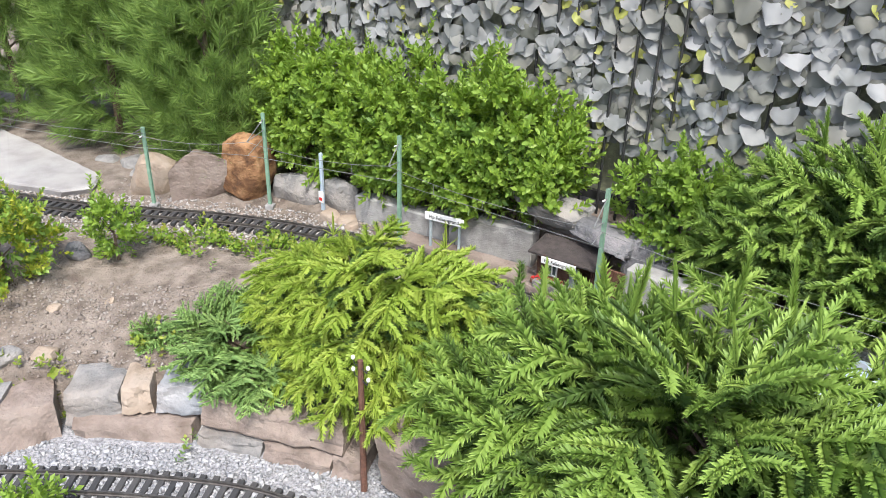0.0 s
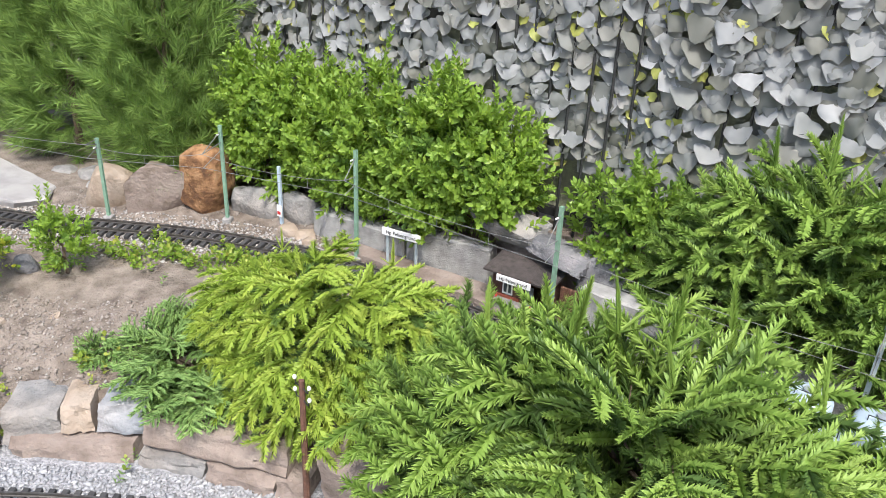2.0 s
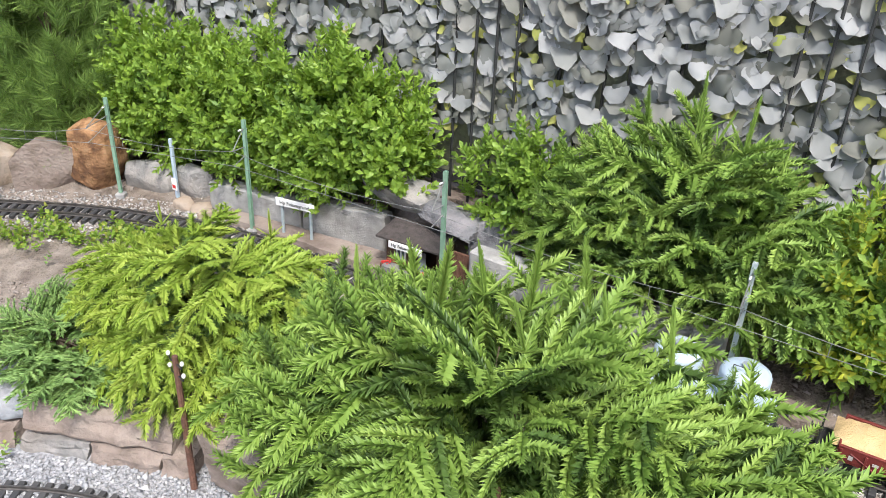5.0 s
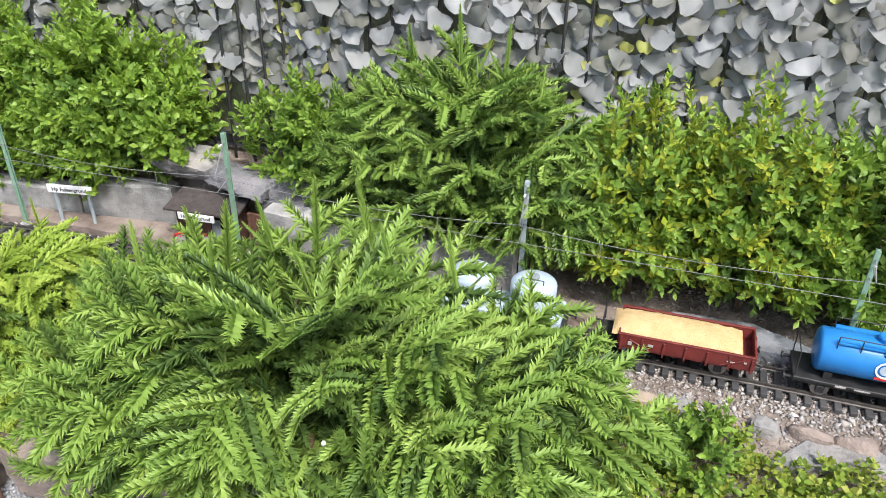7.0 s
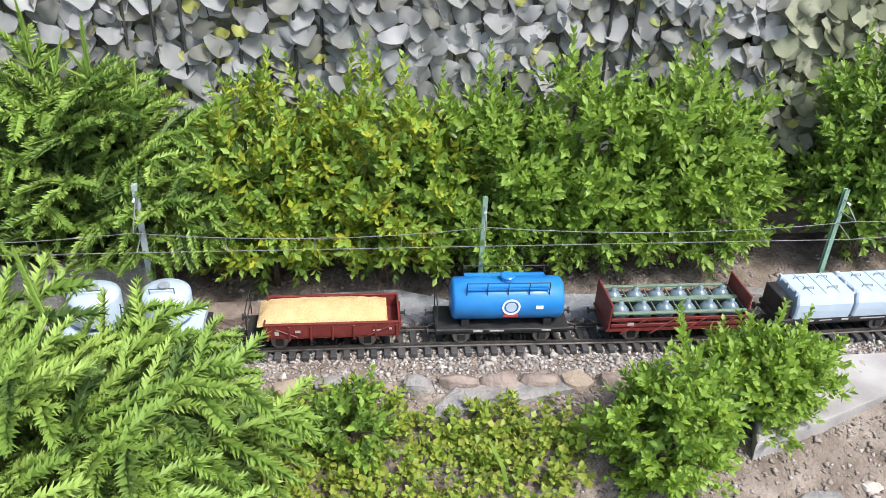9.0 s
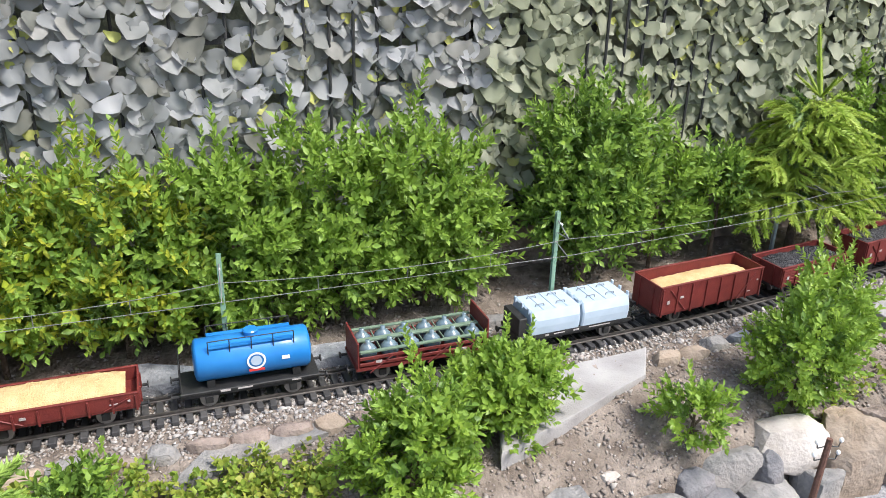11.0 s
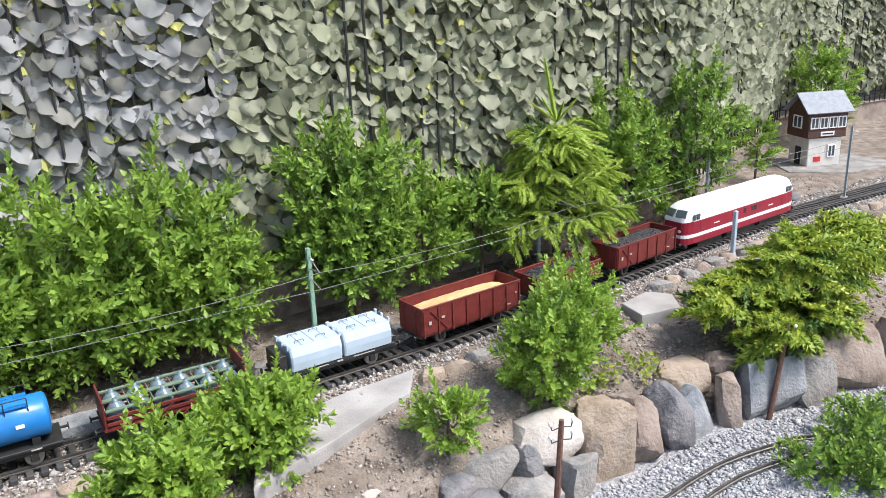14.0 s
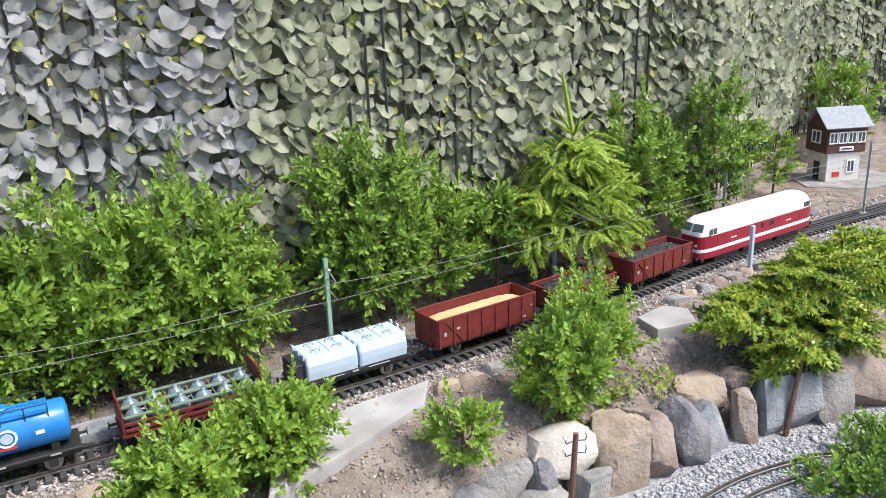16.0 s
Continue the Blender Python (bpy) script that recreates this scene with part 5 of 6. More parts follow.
wire_line("carrier_wire", 0.205, 0.014, "thin grey carrier wire sagging between the masts")
wire_line("contact_wire", 0.172, 0.0, "thin grey contact wire over the model track")
for j, ((ax, ay), (bx, by)) in enumerate(zip(HANG, HANG[1:])):
    for t in (0.25, 0.5, 0.75):
        bm = rod(B(), (0, 0, 0.172), (0, 0, 0.205 - 0.056 * t * (1 - t)), 0.0006, seg=4)
        ob = part("dropper", bm, M["wire"])
        ob.location = (ax + (bx - ax) * t, ay + (by - ay) * t, 0)
        tagged(ob, "thin wire dropper between the overhead wires", "overhead wire", "wire droppers")

for x, y, z0, z1, lx, ly in ((-0.738, 1.42, -0.16, 0.115, 0, 0), (-0.21, 1.44, -0.16, 0.125, 0.0, 0), (1.238, 1.4, -0.16, 0.05, 0.02, 0.008), (1.808, 1.42, -0.17, 0.035, 0.055, 0.012)):
    root = thing("telegraph_pole", pose(x, y, 0), "dark brown model telegraph pole with white insulators on chippings", "telegraph pole", "telegraph poles along the lower track")
    top = Vector((lx, ly, z1))
    part("pole", rod(B(), (0, 0, z0), top, 0.006, 0.0045, 8), M["timber"], root)
    for k, (dz, n) in enumerate(((0.012, 2), (0.034, 2))):
        for sgn in (-1, 1):
            a = top + Vector((0, 0, -dz))
            b = a + Vector((0.016 * sgn, -0.004 * sgn, -0.003))
            c = b + Vector((0.003 * sgn, 0, 0.011))
            hook = part("hook", rod(rod(B(), a, b, 0.001, seg=5), b, c, 0.001, seg=5), M["iron"], root)
            bm = B()
            bmesh.ops.create_uvsphere(bm, u_segments=8, v_segments=6, radius=0.0034, matrix=Matrix.Translation(c) @ Matrix.Diagonal((1, 1, 1.25, 1)))
            part("insulator", bm, M["porcelain"], root, smooth=True)

# the blue signal post and the small post by the yew
root = thing("signal_post", pose(-1.36, 1.975, 0), "thin blue-grey signal post with a white board", "signal post")
part("post", box(B(), -0.004, 0.004, -0.004, 0.004, -0.02, 0.15, 0.001), M["container"], root)
part("board", box(B(), -0.008, 0.008, -0.007, -0.004, 0.02, 0.05, 0.0005), M["white"], root)
part("board_mark", box(B(), -0.005, 0.005, -0.008, -0.007, 0.026, 0.034), M["red_paint"], root)
root = thing("signal_post", pose(2.23, 1.84, 0), "thin blue-grey post on the near side of the track", "signal post")
part("post", box(B(), -0.005, 0.005, -0.005, 0.005, -0.02, 0.12, 0.001), M["container"], root)


def lettering(text, size, material, parent, m):
    cu = bpy.data.curves.new("lettering", "FONT")
    cu.body, cu.size, cu.align_x, cu.align_y, cu.extrude = text, size, "CENTER", "CENTER", 0.0003
    tmp = bpy.data.objects.new("lettering", cu)
    me = bpy.data.meshes.new_from_object(tmp)
    bpy.data.objects.remove(tmp)
    me.materials.clear()
    ob = part("lettering", me, material, parent)
    ob.matrix_basis = m
    return ob


# station sign
root = thing("station_sign", pose(-0.975, 1.965, 0, 0, 0, 8), "white station name board on two grey posts", "sign")
for x in (-0.036, 0.036):
    part("post", box(B(), x - 0.003, x + 0.003, 0.0, 0.005, -0.02, 0.098, 0.0008), M["mast_grey"], root)
part("board", box(B(), -0.048, 0.048, -0.004, 0.0, 0.08, 0.098, 0.0008), M["white"], root)
lettering("Hp Felsengrund", 0.0118, M["ink"], root, pose(0, -0.0045, 0.0885, 90))

# the halt hut
root = thing("halt_hut", pose(-0.678, 2.0, 0.014, 0, 0, 2) @ Matrix.Scale(0.85, 4), "small dark brown halt hut with an overhanging roof", "model building")
part("back_wall", box(B(), -0.075, 0.075, 0.03, 0.036, -0.01, 0.085), M["hut_wood"], root)
for sx in (-1, 1):
    part("side_wall", box(B(), sx * 0.072 - 0.003, sx * 0.072 + 0.003, -0.03, 0.03, -0.01, 0.085), M["hut_wood"], root)
part("front_wall", box(box(box(B(), -0.069, -0.045, -0.03, -0.025, 0.0, 0.083), -0.02, 0.01, -0.03, -0.025, 0, 0.083), -0.045, -0.02, -0.03, -0.025, 0.06, 0.083), M["hut_wood"], root)
bm = B()
for r in range(3):
    for c in range(6):
        ob = part("brick", box(B(), -0.0055, 0.0055, -0.0035, 0.0035, -0.003, 0.003, 0.0006), M["brick_red"], root)
        ob.location = (-0.066 + c * 0.0118 + (r % 2) * 0.003, -0.032, 0.004 + r * 0.0068)
bm.free()
win = part("window_frame", box(box(box(box(B(), -0.046, -0.019, -0.034, -0.03, 0.055, 0.058), -0.046, -0.019, -0.034, -0.03, 0.025, 0.028), -0.046, -0.043, -0.034, -0.03, 0.028, 0.055), -0.022, -0.019, -0.034, -0.03, 0.028, 0.055), M["white"], root)
box_mid = box(B(), -0.034, -0.031, -0.034, -0.03, 0.028, 0.055)
part("glazing_bar", box_mid, M["white"], win)
part("pane", box(B(), -0.043, -0.022, -0.031, -0.029, 0.028, 0.055), M["glass"], win)
part("door", box(B(), 0.012, 0.034, -0.029, -0.026, 0.0, 0.06, 0.0008), M["slate"], root, "pale grey plank door")
part("post", box(B(), 0.066, 0.072, -0.034, -0.028, 0.0, 0.083), M["hut_wood"], root)
bm = B()
loft(bm, [[(x, -0.055, 0.083), (x, 0.038, 0.094), (x, 0.038, 0.099), (x, -0.055, 0.088)] for x in (-0.09, 0.0, 0.09)])
part("roof", bm, M["hut_roof"], root, "dark tarred roof")
part("sign_board", box(B(), -0.05, 0.04, -0.062, -0.0585, 0.07, 0.087, 0.0005), M["white"], root, "white name board")
lettering("Hp Felsengrund", 0.0115, M["ink"], root, pose(-0.005, -0.0625, 0.0785, 90))
for x in (-0.045, 0.035):
    part("hanger", box(B(), x - 0.0015, x + 0.0015, -0.0585, -0.053, 0.07, 0.09), M["hut_wood"], root)
part("step", box(B(), -0.07, 0.07, -0.062, -0.036, -0.01, 0.016, 0.002), M["rock_grey"], root)

# flower boxes on the hut
for x in (-0.033, 0.055):
    root = thing("flower_box", pose(-0.7 + x, 1.958, 0.013), "small box with red flowers in front of the hut", "flower box", "flower boxes at the halt")
    part("trough", box(B(), -0.012, 0.012, -0.004, 0.004, 0.003, 0.012, 0.0008), M["timber"], root)
    bm = B()
    rr = random.Random(int(x * 1000) + 99)
    for i in range(12):
        bmesh.ops.create_icosphere(bm, subdivisions=1, radius=0.0024, matrix=Matrix.Translation((rr.uniform(-0.011, 0.011), rr.uniform(-0.004, 0.004), rr.uniform(0.012, 0.019))))
    tagged(part("flowers", bm, M["red_paint"], root), kind="stuff")

# signal box
root = thing("signal_box", pose(3.36, 2.34, 0.0, 0, 0, -22) @ Matrix.Scale(0.95, 4), "two-storey model signal box, pale base, dark timber top, slate roof", "model building")
W, Dp = 0.085, 0.068
part("base_wall", box(B(), -W * 0.85, W * 0.85, -Dp * 0.9, Dp * 0.9, -0.02, 0.125, 0.002), M["render_wall"], root, "pale rendered ground floor")
part("upper_wall", box(B(), -W, W, -Dp, Dp, 0.125, 0.225, 0.002), M["hut_wood"], root, "dark timber upper floor")
part("gable", loft(B(), [[(x, -Dp, 0.2252), (x, Dp, 0.2252), (x, 0, 0.285)] for x in (-W, W)]), M["hut_wood"], root)
for sy in (-1, 1):
    m = Matrix.Translation((0, sy * 0.04, 0.26)) @ Matrix.Rotation(-sy * math.atan2(0.06, Dp), 4, "X")
    part("roof_slope", box(B(), -W - 0.018, W + 0.018, -0.056, 0.056, -0.002, 0.003, 0.001, m), M["slate"], root, "grey slate roof")


def window(parent, m, w, h, bars=1):
    f = part("window", box(box(box(box(B(), -w / 2, w / 2, -0.003, 0.001, h / 2 - 0.004, h / 2), -w / 2, w / 2, -0.003, 0.001, -h / 2, -h / 2 + 0.004), -w / 2, -w / 2 + 0.004, -0.003, 0.001, -h / 2 + 0.004, h / 2 - 0.004), w / 2 - 0.004, w / 2, -0.003, 0.001, -h / 2 + 0.004, h / 2 - 0.004), M["white"], parent, "white window frame")
    f.matrix_basis = m
    for b in range(bars):
        x = -w / 2 + w * (b + 1) / (bars + 1)
        part("glazing_bar", box(B(), x - 0.0015, x + 0.0015, -0.003, 0.001, -h / 2 + 0.004, h / 2 - 0.004), M["white"], f)
    part("pane", box(B(), -w / 2 + 0.004, w / 2 - 0.004, -0.001, 0.0006, -h / 2 + 0.004, h / 2 - 0.004), M["glass"], f)


window(root, pose(-W - 0.001, 0, 0.185, 0, 0, -90), 0.055, 0.05)
for x in (-0.06, -0.02, 0.02, 0.06):
    window(root, pose(x, -Dp - 0.001, 0.185), 0.036, 0.045)
window(root, pose(0.03, -Dp * 0.9 - 0.001, 0.07), 0.035, 0.05)
# no real opening: the doorway's inner dark is a black panel
part("door", box(B(), -W * 0.85 - 0.002, -W * 0.85 + 0.001, -0.018, 0.018, 0.0, 0.085), M["ink"], root, "black panel painted as the shade in an open doorway")
part("name_board", box(B(), -0.03, 0.03, -Dp - 0.003, -Dp, 0.133, 0.15), M["white"], root)
part("name_mark", box(B(), -0.022, 0.022, -Dp - 0.004, -Dp - 0.003, 0.139, 0.144), M["ink"], root)
part("red_panel", box(B(), -0.045, -0.015, -Dp * 0.9 - 0.002, -Dp * 0.9, 0.03, 0.05), M["red_paint"], root)
slab("terrace", [(3.15, 2.3), (3.3, 2.15), (3.6, 2.12), (3.6, 2.45), (3.25, 2.45)], -0.03, 0.012, M["rock_grey"], "low grey stone terrace under the signal box", "terrace", seed=20)
root = thing("plant_stake", pose(0.47, 1.58, -0.045), "pale grass-green plastic plant stake in the creepers", "stake")
part("stake_blade", loft(B(), [[(0, 0, 0), (0.006, 0, 0), (0.006, 0.002, 0), (0, 0.002, 0)], [(-0.012, 0, 0.05), (-0.006, 0, 0.05), (-0.006, 0.002, 0.05), (-0.012, 0.002, 0.05)], [(-0.03, 0.01, 0.09), (-0.027, 0.01, 0.09), (-0.027, 0.011, 0.09), (-0.03, 0.011, 0.09)]]), M["boxleaf_young"], root)


# ---- the train ----
def wheelset(root, x, r=0.0135, spoke=False):
    for sy in (-1, 1):
        bm = B()
        y = sy * GAUGE / 2
        rod(bm, (x, y - 0.003, 0.0105 + r), (x, y + 0.003, 0.0105 + r), r, seg=20)
        rod(bm, (x, y - sy * 0.0035, 0.0105 + r - 0.0), (x, y - sy * 0.003, 0.0105 + r), r + 0.001, seg=20)
        w = part("wheel", bm, M["steel"] if not spoke else M["black"], root)
        part("axle_box", box(B(), x - 0.006, x + 0.006, y + sy * 0.005 - 0.003, y + sy * 0.005 + 0.003, 0.0105 + r - 0.006, 0.0105 + r + 0.007, 0.001), M["black"], root)
    part("axle", rod(B(), (x, -GAUGE / 2, 0.0105 + r), (x, GAUGE / 2, 0.0105 + r), 0.002, seg=8), M["steel"], root)


def buffers(root, half, z=0.036):
    for sx in (-1, 1):
        for sy in (-1, 1):
            bm = B()
            rod(bm, (sx * half, sy * 0.026, z), (sx * (half + 0.011), sy * 0.026, z), 0.0025, seg=8)
            rod(bm, (sx * (half + 0.011), sy * 0.026, z), (sx * (half + 0.013), sy * 0.026, z), 0.0058, seg=12)
            part("buffer", bm, M["black"], root)
        bm = B()
        rod(bm, (sx * half, 0, z - 0.008), (sx * (half + 0.019), 0, z - 0.012), 0.0018, seg=6)
        part("coupling", bm, M["black"], root)


def marks(root, parts, y, material="mark"):
    """Painted data panels too small to read, as plain bars on the side."""
    for sy in (-1, 1):
        for x, z, w, h in [(a, b, c * 0.75, d * 0.6) for a, b, c, d in parts]:
            part("data_panel", box(B(), x * sy * -1 - w / 2, x * sy * -1 + w / 2, sy * y - 0.0004, sy * y + 0.0004, z - h / 2, z + h / 2), M[material], root)


def chassis(root, length, wheels, width=0.07, z=0.03, material="black"):
    part("underframe", box(box(B(), -length / 2, length / 2, -width / 2 + 0.006, width / 2 - 0.006, z, z + 0.008, 0.001), -length / 2 + 0.02, length / 2 - 0.02, -0.012, 0.012, z - 0.008, z, 0.001), M[material], root)
    for x in wheels:
        wheelset(root, x)
    buffers(root, length / 2)


def heap(lx, ly, z, h, seed, grains=0, peaks=1, power=0.6):
    """A heaped load; with grains, lumps lie all over it."""
    rng = np.random.default_rng(seed)
    nx, nyy = 44, 16
    X, Yy = np.meshgrid(np.linspace(-lx / 2, lx / 2, nx), np.linspace(-ly / 2, ly / 2, nyy), indexing="ij")
    env = ((1 - (2 * X / lx) ** 4) * (1 - (2 * Yy / ly) ** 2)).clip(0) ** power
    wav = np.cos(X / lx * math.pi * 2 * peaks + (math.pi if peaks == 2 else 0)) * 0.18 if peaks > 1 else 0
    H = z + h * env * (0.85 + wav) + np.array([[0.0022 * noise.noise(Vector((a * 90, b * 90, seed))) for b in Yy[0]] for a in X[:, 0]])
    v = np.stack([X, Yy, H], 2).reshape(-1, 3)
    i = (np.arange(nx - 1)[:, None] * nyy + np.arange(nyy - 1)[None]).ravel()
    f = np.concatenate([np.stack([i, i + nyy, i + nyy + 1], 1), np.stack([i, i + nyy + 1, i + 1], 1)])
    if not grains:
        return v, f
    k = rng.integers(0, len(v), grains)
    p = v[k] + rng.normal(0, 1, (grains, 3)) * (lx / nx * 0.5, ly / nyy * 0.5, 0.0003)
    p[:, 0] = p[:, 0].clip(-lx / 2 + 0.002, lx / 2 - 0.002)
    p[:, 1] = p[:, 1].clip(-ly / 2 + 0.002, ly / 2 - 0.002)
    t = np.array([[1, 0, 0], [-0.6, 0.8, 0.1], [-0.5, -0.85, 0], [0.15, 0.1, 0.85], [0.1, -0.1, -0.8]], float)
    tf = np.array([[0, 1, 3], [1, 2, 3], [2, 0, 3], [1, 0, 4], [2, 1, 4], [0, 2, 4]])
    gv, gf2 = scatter(t, tf, frames_of(rng.normal(size=(grains, 3)), rng) * rng.uniform(0.0014, 0.0026, (grains, 1, 1)), p)
    return np.concatenate([v, gv]), np.concatenate([f, gf2 + len(v)])


def open_wagon(m, length, height, load, label, seed, ribs=7, boards=0, width=0.078, level=None, platform=False):
    root = thing("freight_wagon", m, label, "freight wagon", "wagons of the model train")
    body = length - (0.03 if platform else 0.0)
    ox = 0.015 if platform else 0.0
    chassis(root, length, (-length * 0.29, length * 0.29))
    z0, z1, hw, hl = 0.04, 0.04 + height, width / 2, body / 2
    part("floor", box(B(), ox - hl, ox + hl, -hw, hw, z0 - 0.002, z0 + 0.002), M["wagon_red"], root)
    for sy in (-1, 1):
        side = part("side_wall", box(B(), ox - hl, ox + hl, sy * hw - 0.0015, sy * hw + 0.0015, z0 + 0.002, z1, 0.0004), M["wagon_red"], root)
        for k in range(ribs):
            x = ox - hl + 0.004 + (body - 0.008) * k / (ribs - 1)
            part("stanchion", box(B(), x - 0.0016, x + 0.0016, sy * (hw + 0.0027) - 0.0012, sy * (hw + 0.0027) + 0.0012, z0 - 0.004, z1 - 0.002, 0.0003), M["wagon_red"], side)
        for k in range(boards):
            z = z0 + 0.004 + (height - 0.006) * (k + 0.5) / boards
            part("side_board", box(B(), ox - hl + 0.001, ox + hl - 0.001, sy * (hw + 0.0016) - 0.0005, sy * (hw + 0.0016) + 0.0005, z - 0.0022, z + 0.0022, 0.0002), M["wagon_red"], side)
        part("top_rail", box(B(), ox - hl - 0.001, ox + hl + 0.001, sy * hw - 0.0024, sy * hw + 0.0024, z1, z1 + 0.0022, 0.0004), M["wagon_red"], side)
    for sx in (-1, 1):
        end = part("end_wall", box(B(), ox + sx * hl - 0.0015, ox + sx * hl + 0.0015, -hw + 0.0016, hw - 0.0016, z0 + 0.002, z1 + 0.002, 0.0004), M["wagon_red"], root)
        for y in (-0.02, 0.02):
            part("stanchion", box(B(), ox + sx * (hl + 0.0026) - 0.0012, ox + sx * (hl + 0.0026) + 0.0012, y - 0.0016, y + 0.0016, z0 - 0.004, z1 - 0.002), M["wagon_red"], end)
    if not boards:
        for sy in (-1, 1):
            for a, b in ((0.08, 0.24), (0.92, 0.76)):
                bm = rod(B(), (ox - hl + body * a, sy * (hw + 0.0028), z1 - 0.006), (ox - hl + body * b, sy * (hw + 0.0028), z0 + 0.002), 0.0012, seg=5)
                part("brace", bm, M["wagon_red"], root)
    marks(root, [(ox - hl + 0.05, z0 + height * 0.55, 0.011, 0.007), (ox - hl + 0.018, z0 + height * 0.45, 0.008, 0.012), (ox + hl - 0.035, z0 + 0.012, 0.016, 0.003), (ox + hl - 0.014, z0 + height * 0.6, 0.005, 0.005)], hw + 0.0032)
    if load == "coal":
        v, f = heap(body - 0.006, width - 0.006, z0 + (level or height * 0.68), 0.017, seed, 2600, peaks=2)
        part("coal_load", soup("coal_load", v, f), M["coal"], root, "heaped black coal")
    else:
        v, f = heap(body - 0.006, width - 0.006, z0 + (level or height * 0.58), 0.02, seed, 0, peaks=1)
        me = soup("sand_load", v, f)
        me.polygons.foreach_set("use_smooth", [True] * len(me.polygons))
        part("sand_load", me, M["sand"], root, "heaped yellow sand")
    if platform:
        x = -hl - 0.001
        part("platform_rail", rod(rod(rod(rod(B(), (x - 0.012, -0.03, 0.04), (x - 0.012, -0.03, 0.085), 0.001, seg=5), (x - 0.012, 0.03, 0.04), (x - 0.012, 0.03, 0.085), 0.001, seg=5), (x - 0.012, -0.03, 0.085), (x - 0.012, 0.03, 0.085), 0.001, seg=5), (x - 0.012, -0.03, 0.062), (x - 0.012, 0.03, 0.062), 0.001, seg=5), M["black"], root)
    return root


def locomotive(m):
    root = thing("diesel_locomotive", m, "white and dark red model diesel locomotive on the rails", "locomotive")
    L, hw = 0.265, 0.041

    def ring(x, k, zs):
        # k narrows the section towards the nose
        out = []
        for y, z in zs:
            out.append((x, y * k, z))
        return out

    lower = [(-hw, 0.03), (-hw, 0.062), (hw, 0.062), (hw, 0.03)]
    stations = [(-L, 0.62), (-L + 0.006, 0.78), (-L + 0.016, 0.9), (-L + 0.035, 0.985), (-L + 0.06, 1.0), (0, 1.0), (L - 0.06, 1.0), (L - 0.035, 0.985), (L - 0.016, 0.9), (L - 0.006, 0.78), (L, 0.62)]

    def band(name, z0, z1, grow, material, label=""):
        secs = []
        for x, k in stations:
            g = 1 + grow
            secs.append([(x * (1 + grow * 0.1), -hw * k * g, z0), (x * (1 + grow * 0.1), -hw * k * g, z1), (x * (1 + grow * 0.1), hw * k * g, z1), (x * (1 + grow * 0.1), hw * k * g, z0)])
        return part(name, loft(B(), secs), M[material], root, label)

    band("lower_body", 0.03, 0.047, 0.0, "loco_red", "dark red lower body")
    band("white_stripe", 0.047, 0.056, 0.012, "white", "white waist stripe")
    band("upper_body", 0.056, 0.09, 0.0, "loco_red", "dark red body side")
    # the white upper part and rounded roof
    prof = [(-1.0, 0.0), (-0.985, 0.015), (-0.94, 0.027), (-0.8, 0.038), (-0.55, 0.045), (-0.25, 0.048), (0.25, 0.048), (0.55, 0.045), (0.8, 0.038), (0.94, 0.027), (0.985, 0.015), (1.0, 0.0)]
    nose = [(-L + 0.001, 0.64, 0.05), (-L + 0.006, 0.78, 0.3), (-L + 0.014, 0.86, 0.58), (-L + 0.024, 0.92, 0.85), (-L + 0.04, 0.985, 0.97), (-L + 0.06, 1.0, 1.0), (0, 1.0, 1.0), (L - 0.06, 1.0, 1.0), (L - 0.04, 0.985, 0.97), (L - 0.024, 0.92, 0.85), (L - 0.014, 0.86, 0.58), (L - 0.006, 0.78, 0.3), (L - 0.001, 0.64, 0.05)]
    roof = part("roof", loft(B(), [[(x, y * hw * k * 1.003, 0.09 + z * h * 0.95) for y, z in prof] for x, k, h in nose]), M["white"], root, "white upper body and rounded roof")
    roof.data.polygons.foreach_set("use_smooth", [True] * len(roof.data.polygons))
    roof.data.set_sharp_from_angle(angle=radians(40))
    for sx in (-1, 1):
        for sy in (-1, 1):
            for k, xx in enumerate((0.036, 0.052)):
                x = sx * (L - xx)
                part("cab_window", box(B(), x - 0.006, x + 0.006, sy * hw * 0.99 - 0.002, sy * hw * 0.99 + 0.0012, 0.093, 0.109, 0.001), M["glass"], root)
            mm = pose(sx * (L - 0.0125), sy * 0.0165, 0.1095, 0, 0, sx * sy * 12) @ pose(0, 0, 0, 0, sx * -31, 0)
            part("windscreen", box(B(), -0.0035, 0.0035, -0.0142, 0.0142, -0.0105, 0.011, 0.001, mm), M["glass"], root)
            bm = B()
            rod(bm, (sx * (L - 0.002), sy * 0.021, 0.066), (sx * (L + 0.002), sy * 0.021, 0.066), 0.004, seg=12)
            part("headlight", bm, M["porcelain"], root)
        part("buffer_beam", box(B(), sx * (L - 0.012) - 0.006, sx * (L - 0.012) + 0.006, -0.036, 0.036, 0.02, 0.03, 0.001), M["black"], root)
        for x in (0.11, 0.145, 0.18):
            wheelset(root, sx * x, 0.014)
        part("bogie_frame", box(box(B(), sx * 0.145 - 0.055, sx * 0.145 + 0.055, -0.034, -0.03, 0.016, 0.03, 0.001), sx * 0.145 - 0.055, sx * 0.145 + 0.055, 0.03, 0.034, 0.016, 0.03, 0.001), M["black"], root)
    buffers(root, L - 0.004, 0.03)
    part("underframe", box(B(), -L + 0.02, L - 0.02, -0.033, 0.033, 0.026, 0.0305), M["black"], root)
    part("fuel_tank", box(B(), -0.07, 0.07, -0.034, 0.034, 0.014, 0.028, 0.003), M["black"], root)
